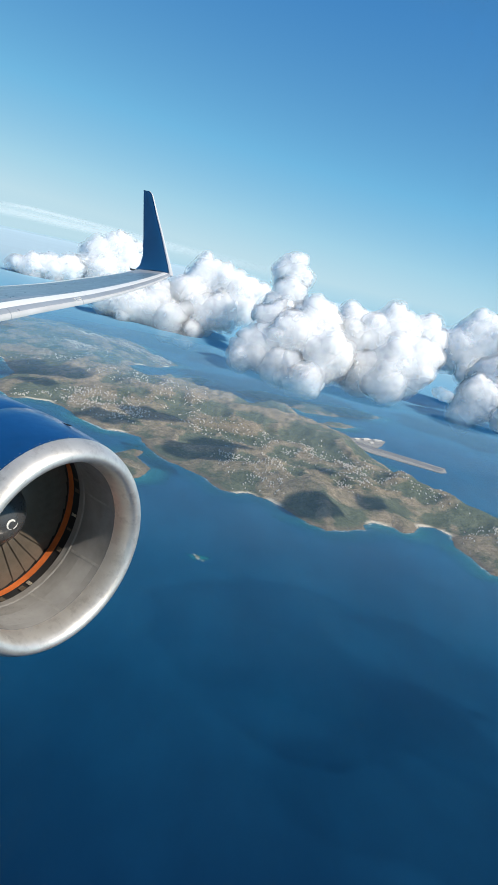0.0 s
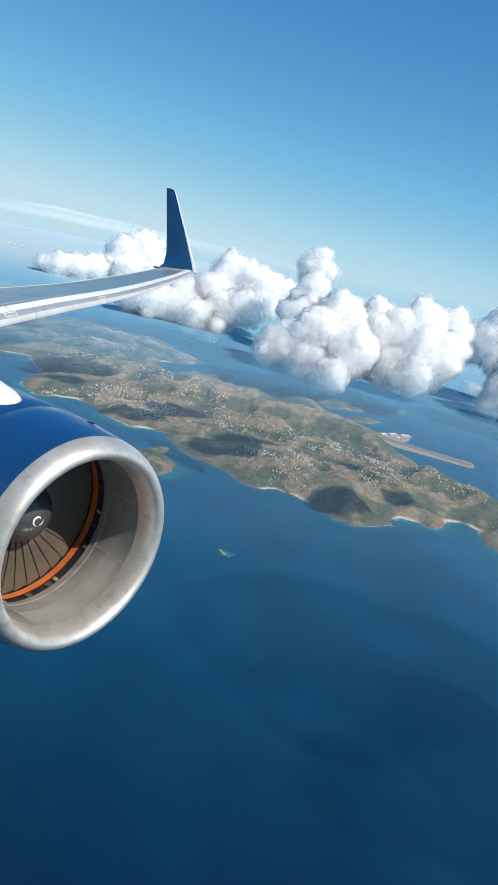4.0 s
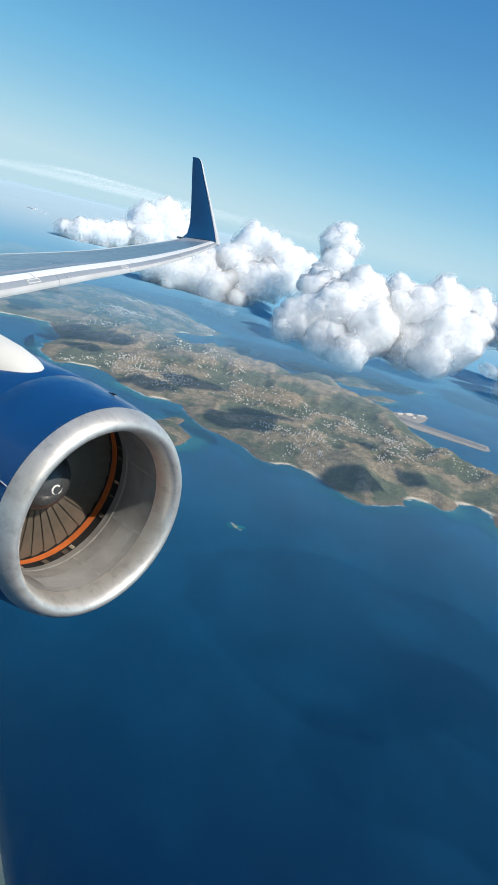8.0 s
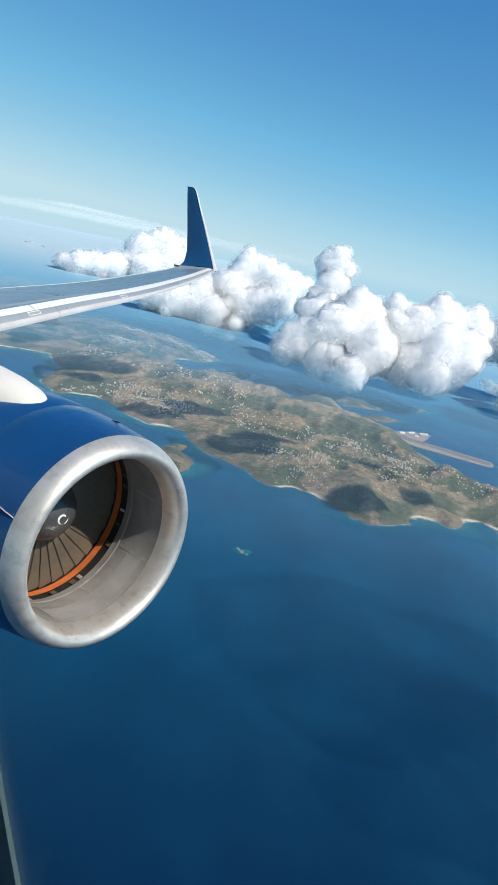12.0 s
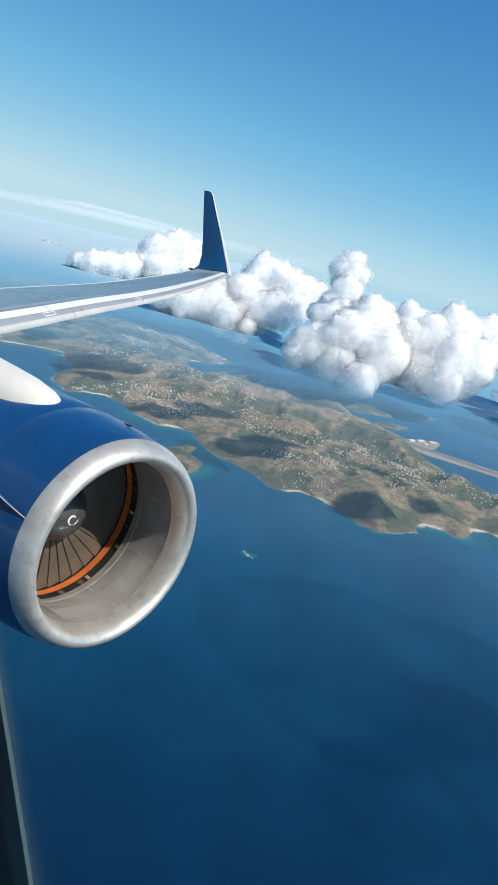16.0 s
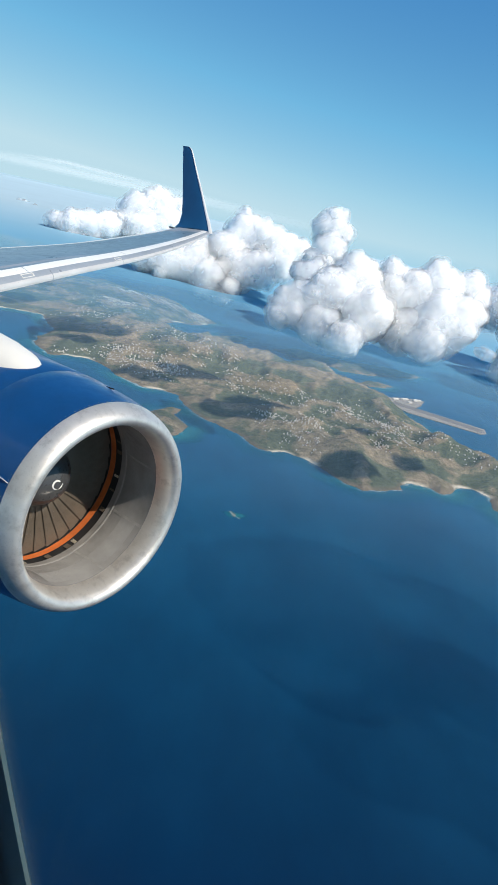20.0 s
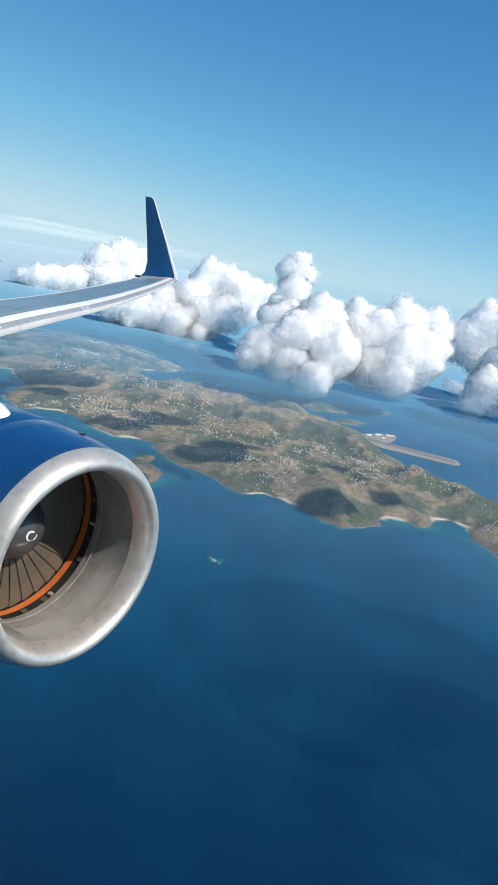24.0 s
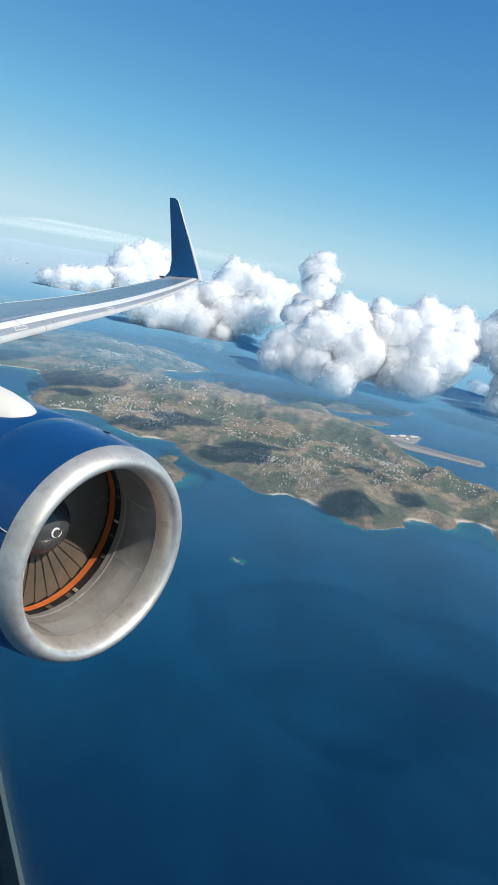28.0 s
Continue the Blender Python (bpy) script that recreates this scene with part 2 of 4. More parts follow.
WISPS = (fringe_material("cloud_edge", 0.05, 0.26, 0.70, 0.40), fringe_material("cloud_fringe", 0.04, 0.30, 0.74, 0.24))
SHEER = wisp_material("sheer_cloud", 0.05, 0.10, 0.42, 0.62)
VEIL = wisp_material("broken_thin_cloud", 0.022, 0.36, 0.66, 0.2)


def cirrus_material():
    m = Mat("thin_ice_cloud", (0.95, 0.95, 0.95), 1.0)
    m.set("Specular IOR Level", 0.0)
    a = m.node("ShaderNodeAttribute")
    a.attribute_name = "veil"
    n = m.noise(0.003, 3, 0.5, (0.15, 1, 1))
    mul = m.node("ShaderNodeMath")
    mul.operation = "MULTIPLY"
    m.t.links.new(a.outputs["Fac"], mul.inputs[0])
    m.t.links.new(m.maprange(n, 0.3, 0.7, 0.2, 1.0), mul.inputs[1])
    m.link(mul.outputs[0], "Alpha")
    return m.m


CIRRUS = cirrus_material()


def pane_material():
    m = Mat("streaked_acrylic", (0.8, 0.8, 0.8), 1.0)
    tree = m.t
    out = [n for n in tree.nodes if n.type == "OUTPUT_MATERIAL"][0]
    thru, clear, thin, mul = m.node("ShaderNodeBsdfTranslucent"), m.node("ShaderNodeBsdfTransparent"), m.node("ShaderNodeMixShader"), m.node("ShaderNodeMath")
    thru.inputs[0].default_value = (0.72, 0.54, 0.38, 1)
    a = m.node("ShaderNodeAttribute")
    a.attribute_name = "reflect_fade"
    mul.operation = "MULTIPLY"
    tree.links.new(a.outputs["Fac"], mul.inputs[0])
    # stretched noise paints the pane's faint vertical reflections
    tree.links.new(m.maprange(m.noise(38.0, 3, 0.5, (1.0, 1.0, 0.05)), 0.35, 0.7, 0.0, 0.07), mul.inputs[1])
    # band along the edge imitates the soft, out-of-focus window rim
    rim_soft = m.node("ShaderNodeAttribute")
    rim_soft.attribute_name = "edge_blur"
    both = m.node("ShaderNodeMath")
    tree.links.new(mul.outputs[0], both.inputs[0])
    tree.links.new(rim_soft.outputs["Fac"], both.inputs[1])
    tree.links.new(both.outputs[0], thin.inputs[0])
    tree.links.new(clear.outputs[0], thin.inputs[1])
    tree.links.new(thru.outputs[0], thin.inputs[2])
    tree.links.new(thin.outputs[0], out.inputs[0])
    return m.m


PANE = pane_material()


# ---- helpers of this scene ----
def mesh_of(name, verts, faces, mat, smooth=True):
    me = bpy.data.meshes.new(name)
    me.from_pydata([tuple(v) for v in verts], [], faces)
    me.materials.append(mat)
    if smooth:
        me.polygons.foreach_set("use_smooth", [True] * len(me.polygons))
        me.set_sharp_from_angle(angle=radians(38))
    me.update()
    return me


def part(name, bm, material, parent, label=""):
    me = bpy.data.meshes.new(name)
    bm.to_mesh(me)
    bm.free()
    me.materials.append(material)
    ob = new(name, me)
    ob.parent = parent
    return tagged(ob, label)


def mpart(name, me, parent, label=""):
    ob = new(name, me)
    ob.parent = parent
    return tagged(ob, label)


def empty(name, m, label, category, group="", kind=""):
    ob = new(name)
    ob.empty_display_size = 0.2
    ob.matrix_world = m
    return tagged(ob, label, category, group, kind)


def revolve(name, profile, mat, n=96, a0=0.0, a1=2 * math.pi):
    """A surface of revolution about x from (x, r) pairs."""
    full = abs(a1 - a0 - 2 * math.pi) < 1e-6
    m = n if full else n + 1
    v, fcs = [], []
    for i in range(m):
        a = a0 + (a1 - a0) * i / n
        for x, r in profile:
            v.append((x, r * math.cos(a), r * math.sin(a)))
    k = len(profile)
    for i in range(n):
        j = (i + 1) % m
        for q in range(k - 1):
            fcs.append((i * k + q, i * k + q + 1, j * k + q + 1, j * k + q))
    return mesh_of(name, v, fcs, mat)


def box_bm(x0, x1, y0, y1, z0, z1, bevel=0.0):
    bm = bmesh.new()
    bmesh.ops.create_cube(bm, size=1)
    for v in bm.verts:
        v.co = Vector(((x0 + x1) / 2 + v.co.x * (x1 - x0), (y0 + y1) / 2 + v.co.y * (y1 - y0), (z0 + z1) / 2 + v.co.z * (z1 - z0)))
    if bevel:
        bmesh.ops.bevel(bm, geom=bm.edges[:], offset=bevel, segments=2, affect="EDGES")
    return bm


def lerp(a, b, t):
    return a + (b - a) * t


def curve_at(pts, u):
    """Smooth value at u through (u, value) pairs, by a cubic that follows the neighbours' slopes."""
    if u <= pts[0][0] or u >= pts[-1][0] or len(pts) < 3:
        us = [p[0] for p in pts]
        return float(np.interp(u, us, [p[1] for p in pts]))
    sl = [(b[1] - a[1]) / (b[0] - a[0]) for a, b in zip(pts, pts[1:])]
    tg = [sl[0]] + [(a + b) / 2 for a, b in zip(sl, sl[1:])] + [sl[-1]]
    k = max(i for i in range(len(pts) - 1) if pts[i][0] <= u)
    (a, va), (b, vb) = pts[k], pts[k + 1]
    w = b - a
    t = (u - a) / w
    return (2 * t**3 - 3 * t * t + 1) * va + (t**3 - 2 * t * t + t) * w * tg[k] + (3 * t * t - 2 * t**3) * vb + (t**3 - t * t) * w * tg[k + 1]


# ---- the sea ----
def sea():
    v, fcs = [(0, 0, 0)], []
    n = 256
    rings = [60, 100, 150, 200, 250, 300, 350, 600, 950, 1200, 1450, 1700, 2400, 4600]
    # painted haze on the water: 0 close by, 1 from 350 m outwards
    haze_fade = [0.0] + [min(1, max(0, (r - 100) / 250)) for r in rings for _ in range(n)]
    for r in rings:
        for i in range(n):
            a = 2 * math.pi * i / n
            v.append((r * math.cos(a), r * math.sin(a), 0))
    for i in range(n):
        fcs.append((0, 1 + i, 1 + (i + 1) % n))
    for k in range(len(rings) - 1):
        for i in range(n):
            a, b = 1 + k * n, 1 + (k + 1) * n
            fcs.append((a + i, b + i, b + (i + 1) % n, a + (i + 1) % n))
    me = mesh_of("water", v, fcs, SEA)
    me.attributes.new("haze_fade", "FLOAT", "POINT").data.foreach_set("value", haze_fade)
    ob = new("water", me)
    tagged(ob, "deep blue open sea with faint ripples", "sea", kind="structure")


sea()


# ---- land ----
def hash2(ix, iy, seed):
    h = (ix.astype(np.int64) * 374761393 + iy.astype(np.int64) * 668265263 + seed * 974634777) & 0x7FFFFFFF
    h = ((h ^ (h >> 13)) * 1274126177) & 0x7FFFFFFF
    return ((h ^ (h >> 16)) & 0xFFFF) / 65535.0


def vnoise(x, y, seed):
    ix, iy = np.floor(x), np.floor(y)
    fx, fy = x - ix, y - iy
    fx, fy = fx * fx * (3 - 2 * fx), fy * fy * (3 - 2 * fy)
    a, b = hash2(ix, iy, seed), hash2(ix + 1, iy, seed)
    c, d = hash2(ix, iy + 1, seed), hash2(ix + 1, iy + 1, seed)
    return (a * (1 - fx) + b * fx) * (1 - fy) + (c * (1 - fx) + d * fx) * fy


def fbm(x, y, seed, octaves=5, gain=0.5):
    s, amp, tot = 0.0, 1.0, 0.0
    for o in range(octaves):
        s = s + amp * vnoise(x * 2**o, y * 2**o, seed + o)
        tot += amp
        amp *= gain
    return s / tot


def ridged(x, y, seed, octaves=4):
    s, amp, tot = 0.0, 1.0, 0.0
    for o in range(octaves):
        s = s + amp * (1 - np.abs(2 * vnoise(x * 2**o, y * 2**o, seed + o) - 1))
        tot += amp
        amp *= 0.5
    return s / tot


def inside_distance(poly, x, y):
    """Distance to the outline, positive inside."""
    P = np.array(poly, float)
    Q = np.roll(P, -1, axis=0)
    d2 = np.full(x.shape, 1e18)
    ins = np.zeros(x.shape, bool)
    for (ax, ay), (bx, by) in zip(P, Q):
        ex, ey = bx - ax, by - ay
        t = np.clip(((x - ax) * ex + (y - ay) * ey) / (ex * ex + ey * ey + 1e-9), 0, 1)
        d2 = np.minimum(d2, (x - ax - t * ex) ** 2 + (y - ay - t * ey) ** 2)
        cond = (ay > y) != (by > y)
        xi = ax + (y - ay) / (by - ay + 1e-12) * ex
        ins ^= cond & (x < xi)
    return np.where(ins, 1, -1) * np.sqrt(d2)



class Island:
    """A hilly island from a rough outline; h(x, y) gives its height."""

    def __init__(self, name, label, poly, step, top, width, seed, wiggle=9.0, rocky=1.2, shelf=16.0, ridges=(), beaches=()):
        self.poly, self.top, self.width, self.seed, self.wiggle, self.ridges, self.beaches = poly, top, width, seed, wiggle, ridges, beaches
        P = np.array(poly, float)
        m = shelf + wiggle + 4
        xs = np.arange(P[:, 0].min() - m, P[:, 0].max() + m, step)
        ys = np.arange(P[:, 1].min() - m, P[:, 1].max() + m, step)
        X, Y = np.meshgrid(xs, ys)
        D = self.dist(X, Y)
        Z = self.height(X, Y, D)
        self.build(name, label, X, Y, D, Z, rocky, step)
        if shelf:
            self.shelf(X, Y, D, shelf, step)

    def dist(self, X, Y):
        D = inside_distance(self.poly, X, Y)
        w = self.wiggle
        return D + (fbm(X / (w * 4), Y / (w * 4), self.seed, 5, 0.55) - 0.5) * w * 2.2

    def height(self, X, Y, D=None):
        if D is None:
            D = self.dist(X, Y)
        up = 1 - np.exp(-np.maximum(D, 0) / self.width)
        R = ridged(X / (self.width * 1.25), Y / (self.width * 1.25), self.seed + 40)
        Z = self.top * up * (0.05 + 1.15 * R)
        for (ax, ay, bx, by, hgt, wid) in self.ridges:
            ex, ey = bx - ax, by - ay
            t = np.clip(((X - ax) * ex + (Y - ay) * ey) / (ex * ex + ey * ey), 0, 1)
            q = np.hypot(X - ax - t * ex, Y - ay - t * ey) / wid
            Z = Z + hgt * np.exp(-q * q) * up * (0.75 + 0.5 * R)
        Z = Z + (fbm(X / 7, Y / 7, self.seed + 80, 4) - 0.5) * 2.2 * up
        cliff = np.clip(D / 2.0, 0, 1)
        for bx, by, br in self.beaches:
            flat = np.clip((br + 4 - np.hypot(X - bx, Y - by)) / 6.0, 0, 1)
            cliff = cliff * (1 - flat * np.clip(1 - D / 9.0, 0, 1) * 0.93)
        return np.where(D > 0, 0.25 * cliff + Z * cliff, np.maximum(D, -2) * 0.4 - 0.3)

    def build(self, name, label, X, Y, D, Z, rocky, step):
        keep = D > -step * 1.6
        idx = -np.ones(X.shape, int)
        idx[keep] = np.arange(keep.sum())
        V = np.stack([X[keep], Y[keep], Z[keep]], 1)
        a, b, c, d = idx[:-1, :-1], idx[:-1, 1:], idx[1:, 1:], idx[1:, :-1]
        ok = (a >= 0) & (b >= 0) & (c >= 0) & (d >= 0)
        F = np.stack([a[ok], b[ok], c[ok], d[ok]], 1)
        me = bpy.data.meshes.new(name)
        me.from_pydata(V.tolist(), [], F.tolist())
        me.polygons.foreach_set("use_smooth", [True] * len(me.polygons))
        gy, gx = np.gradient(Z, step)
        edge = np.clip(1 - (D - 1.0) / (2.5 * rocky), 0, 1) + np.clip(np.hypot(gx, gy) - 0.9, 0, 0.7)
        edge = edge * (0.3 + 0.9 * fbm(X / 9, Y / 9, self.seed + 7, 3))
        S = np.zeros(X.shape)
        for bx, by, br in self.beaches:
            S = np.maximum(S, np.clip((br - np.hypot(X - bx, Y - by)) / 4.0, 0, 1))
        S = S * np.clip((3.6 - D) / 1.2, 0, 1)
        R = ridged(X / (self.width * 1.25), Y / (self.width * 1.25), self.seed + 40)
        va = me.attributes.new("valley", "FLOAT", "POINT")
        va.data.foreach_set("value", np.clip((0.74 - R) * 5, 0, 1)[keep].astype(np.float32))
        sd = me.attributes.new("sand", "FLOAT", "POINT")
        sd.data.foreach_set("value", S[keep].astype(np.float32))
        at = me.attributes.new("rock", "FLOAT", "POINT")
        at.data.foreach_set("value", np.clip(edge, 0, 1)[keep].astype(np.float32))
        me.materials.append(TERRAIN)
        ob = new(name, me)
        tagged(ob, label, "island", kind="structure")

    def shelf(self, X, Y, D, w, step):
        keep = (D > -w - step * 1.5) & (D < 4)
        idx = -np.ones(X.shape, int)
        idx[keep] = np.arange(keep.sum())
        V = np.stack([X[keep], Y[keep], np.full(keep.sum(), 0.06)], 1)
        a, b, c, d = idx[:-1, :-1], idx[:-1, 1:], idx[1:, 1:], idx[1:, :-1]
        ok = (a >= 0) & (b >= 0) & (c >= 0) & (d >= 0)
        F = np.stack([a[ok], b[ok], c[ok], d[ok]], 1)
        me = bpy.data.meshes.new("shallow_water")
        me.from_pydata(V.tolist(), [], F.tolist())
        at = me.attributes.new("shelf", "FLOAT", "POINT")
        s = np.clip(1 + (D - 1) / w, 0, 1) ** 0.8 * np.clip((fbm(X / 40, Y / 40, self.seed + 3, 3) - 0.25) * 2.4, 0.3, 1)
        at.data.foreach_set("value", s[keep].astype(np.float32))
        sf = me.attributes.new("surf", "FLOAT", "POINT")
        f = np.clip(1 - np.abs(D + 0.2) / max(0.9, step * 1.15), 0, 1) * 0.75 * np.clip((fbm(X / 6, Y / 6, self.seed + 5, 3) - 0.45) * 6, 0, 1)
        sf.data.foreach_set("value", f[keep].astype(np.float32))
        me.materials.append(SHALLOW)
        tagged(new("shallow_water", me), "turquoise shallow water along the shore", "shallows", kind="structure")


MAIN_COAST = [(-330, 562), (-249, 580), (-225, 592), (-208, 598), (-186, 601), (-173, 575), (-159, 554), (-161, 517), (-156, 496), (-145, 481),
              (-138, 472), (-128, 481), (-114, 483), (-101, 477), (-85, 455), (-66, 442), (-53, 444), (-43, 440), (-33, 417), (-25, 404),
              (-11, 394), (3, 382), (13, 368), (21, 366), (29, 371), (38, 368), (47, 360), (53, 349), (61, 342), (69, 336), (79, 343),
              (93, 351), (92, 358), (98, 364), (109, 364), (114, 358), (121, 361), (127, 375), (136, 377), (144, 370), (142, 352)]
EAST_COAST = [(147, 339), (151, 323), (169, 319), (191, 312), (235, 303), (330, 285), (340, 350), (282, 378), (229, 404), (190, 419),
              (169, 433), (159, 446), (152, 458), (142, 464), (135, 489), (127, 513), (121, 534), (114, 553), (102, 564)]
NORTH_COAST = [(91, 601), (78, 607), (67, 613), (52, 620), (35, 618), (21, 616), (4, 620), (-10, 628), (-22, 641), (-34, 658), (-49, 661),
               (-64, 663), (-78, 672), (-93, 697), (-83, 716), (-68, 717), (-46, 761), (-59, 777), (-77, 793), (-98, 844), (-116, 867),
               (-134, 858), (-150, 867), (-174, 889), (-198, 899), (-227, 886), (-257, 865), (-400, 830)]
MAIN = Island("main_island", "long hilly island of dry brown and green scrub with scattered houses", MAIN_COAST + EAST_COAST + NORTH_COAST, 1.3, 7.5, 22, 11, 2.2,
              ridges=((-135, 600, -40, 560, 6, 38), (-40, 560, 40, 560, 7, 40), (40, 560, 95, 520, 6, 34), (95, 520, 135, 430, 5, 26), (135, 430, 215, 360, 6, 24),
                      (-120, 505, -60, 520, 3, 22), (20, 420, 60, 380, 4, 20), (85, 420, 112, 378, 4, 14), (-180, 760, -120, 720, 6, 50), (60, 380, 72, 350, 4, 12)),
              beaches=((26, 368, 9), (42, 365, 8), (101, 363, 9), (131, 375, 8), (141, 373, 7), (-222, 594, 14), (-202, 600, 14), (-190, 601, 8), (-120, 483, 12), (-58, 443, 8),
                       (-84, 716, 8), (-60, 740, 8)))
LONG = Island("long_island", "long low green island across the harbour", [(15, 681), (26, 697), (44, 715), (55, 708), (79, 706), (108, 711), (133, 722), (151, 719), (169, 707), (153, 684),
              (131, 670), (102, 652), (81, 646), (75, 656), (53, 661), (37, 661)], 2.0, 3.5, 14, 23, 2.5)
Island("harbour_island", "small low green island off the harbour", [(96, 613), (104, 627), (115, 633), (128, 626), (118, 612), (104, 604)], 1.5, 2.0, 8, 29, 1.5)
Island("islet", "small green islet off the town", [(-43, 670), (-37, 691), (-21, 712), (-10, 711), (-14, 686), (-28, 665)], 1.5, 4, 10, 31, 2.0)
WEST = Island("west_island", "far hilly island with a pale town, dimmed by haze", [(-532, 1041), (-471, 1074), (-443, 1133), (-404, 1180), (-356, 1187), (-339, 997), (-417, 818)], 3.0, 9, 24, 43, 6.0, shelf=0)
Island("near_island", "small scrub-covered island with rocky shore and turquoise shallows", [(-56, 371), (-53, 392), (-44, 408), (-36, 411), (-38, 397), (-27, 380), (-30, 362), (-41, 350), (-49, 358)],
              0.8, 4, 10, 37, 1.6, shelf=14.0)


# ---- clouds ----
def noise3(P, seed):
    """Smooth value noise at the points P, 0 to 1."""
    I = np.floor(P)
    F = P - I
    F = F * F * (3 - 2 * F)
    out = np.zeros(len(P))
    for dx in (0, 1):
        for dy in (0, 1):
            for dz in (0, 1):
                w = (F[:, 0] if dx else 1 - F[:, 0]) * (F[:, 1] if dy else 1 - F[:, 1]) * (F[:, 2] if dz else 1 - F[:, 2])
                out += w * hash2(I[:, 0] + dx + 57 * (I[:, 2] + dz), I[:, 1] + dy + 131 * (I[:, 2] + dz), seed)
    return out


def largest_piece(n, E):
    """Which of n vertices hang together in the largest piece of the edges E."""
    lab = np.arange(n)
    while True:
        low = np.minimum(lab[E[:, 0]], lab[E[:, 1]])
        nxt = lab.copy()
        np.minimum.at(nxt, E[:, 0], low)
        np.minimum.at(nxt, E[:, 1], low)
        nxt = nxt[nxt]
        if (nxt == lab).all():
            break
        lab = nxt
    return lab == np.bincount(lab).argmax()


def normals(V, F):
    N = np.zeros_like(V)
    a = np.cross(V[F[:, 2]] - V[F[:, 0]], V[F[:, 3]] - V[F[:, 1]])
    for k in range(4):
        np.add.at(N, F[:, k], a)
    return N / np.maximum(np.linalg.norm(N, axis=1, keepdims=True), 1e-9)


def heap(balls, voxel):
    """Balls merged into one closed body: vertices and quads."""
    bm = bmesh.new()
    for p, r, sub in balls:
        bmesh.ops.create_icosphere(bm, subdivisions=sub, radius=r, matrix=Matrix.Translation(p))
    me = bpy.data.meshes.new("heap")
    bm.to_mesh(me)
    bm.free()
    ob = new("heap", me)
    rm = ob.modifiers.new("merge", "REMESH")
    rm.mode, rm.voxel_size = "VOXEL", voxel
    sm = ob.modifiers.new("soften", "SMOOTH")
    sm.factor, sm.iterations = 0.5, 22
    done = ob.evaluated_get(bpy.context.evaluated_depsgraph_get()).to_mesh()
    V = np.empty(len(done.vertices) * 3)
    done.vertices.foreach_get("co", V)
    V = V.reshape(-1, 3)
    F = np.array([tuple(p.vertices) for p in done.polygons if len(p.vertices) == 4])
    bpy.data.objects.remove(ob)
    bpy.data.meshes.remove(me)
    keep = largest_piece(len(V), np.concatenate([F[:, (0, 1)], F[:, (1, 2)], F[:, (2, 3)]]))
    at = np.cumsum(keep) - 1
    return V[keep], at[F[keep[F[:, 0]]]]


def body(name, V, F, mat):
    me = bpy.data.meshes.new(name)
    me.from_pydata(V.tolist(), [], F.tolist())
    me.polygons.foreach_set("use_smooth", [True] * len(me.polygons))
    me.materials.append(mat)
    return new(name, me)


EYE = Vector((0, 0, 120))
BASIS = (Vector((0.97915, 0.05256, 0.19624)), Vector((-0.20316, 0.25334, 0.94581)), Vector((0, -0.96595, 0.25873)))


def bearing(u, v, dist):
    """A place by its bearing: u to the right and v upwards (tangents) of the middle gaze, dist metres off."""
    w = BASIS[0] * u + BASIS[1] * v - BASIS[2]
    return EYE + w.normalized() * dist


def cloud(label, dist, lobes, seed, voxel, group="cumulus clouds", mats=None, puffs=14):
    """A heap of billows round the lobes (u, v, radius, as bearings), with crisp heads and ragged, thinning edges."""
    mats = mats or (CLOUD, *WISPS)
    rnd = random.Random(seed)
    mid = bearing(sum(q[0] for q in lobes) / len(lobes), sum(q[1] for q in lobes) / len(lobes), dist)
    balls = []
    low = min(q[1] for q in lobes)
    for u, v, r in lobes:
        r *= dist
        p = bearing(u, v, dist * (1 + 0.8 * (v - low)) + rnd.uniform(-0.3, 0.3) * r) - mid
        balls.append((p, r * 0.98, 3))
        balls.append((p + Vector((0, r * 0.6, 0)), r * 0.8, 2))
        for _ in range(puffs):
            d = Vector((rnd.gauss(0, 1), rnd.gauss(-0.3, 0.9), rnd.gauss(0.35, 0.9))).normalized()
            q = r * rnd.uniform(0.18, 0.42)
            balls.append((p + d * r * rnd.uniform(0.76, 0.98), q, 2))
    return finish_cloud(label, mid, balls, seed, voxel, group, mats)


def finish_cloud(label, mid, balls, seed, voxel, group, mats):
    V, F = heap(balls, voxel)
    N = normals(V, F)
    W = (V + np.array(mid)) * (1.7 / voxel)
    big = np.sqrt((2 * noise3(W / 17.0, seed) - 1) ** 2 + 0.03)
    mid_ = np.sqrt((2 * noise3(W / 8.0, seed + 11) - 1) ** 2 + 0.05)
    fine = noise3(W / 3.6, seed + 23)
    k = voxel / 1.7
    V0 = V
    V = V + N * (((big - 0.3) * 5.0 + (mid_ - 0.4) * 2.2 + (fine - 0.5) * 1.3) * k)[:, None]
    ob = body("cloud", V, F, mats[0])
    ob.location = mid
    soft = 0.5 * (V + V0) + N * ((big - 0.3) * 2.0 * k)[:, None]
    for i, mat in enumerate(mats[1:]):
        out = k * (2.0 + 2.2 * i) * (0.4 + 1.2 * noise3(W / (11.0 + 4 * i), seed + 31 + i))
        w = body("wisp", soft + N * out[:, None], F, mat)
        w.parent = ob
        tagged(w, "thin ragged cloud edge")
    return tagged(ob, label, "cloud", group)


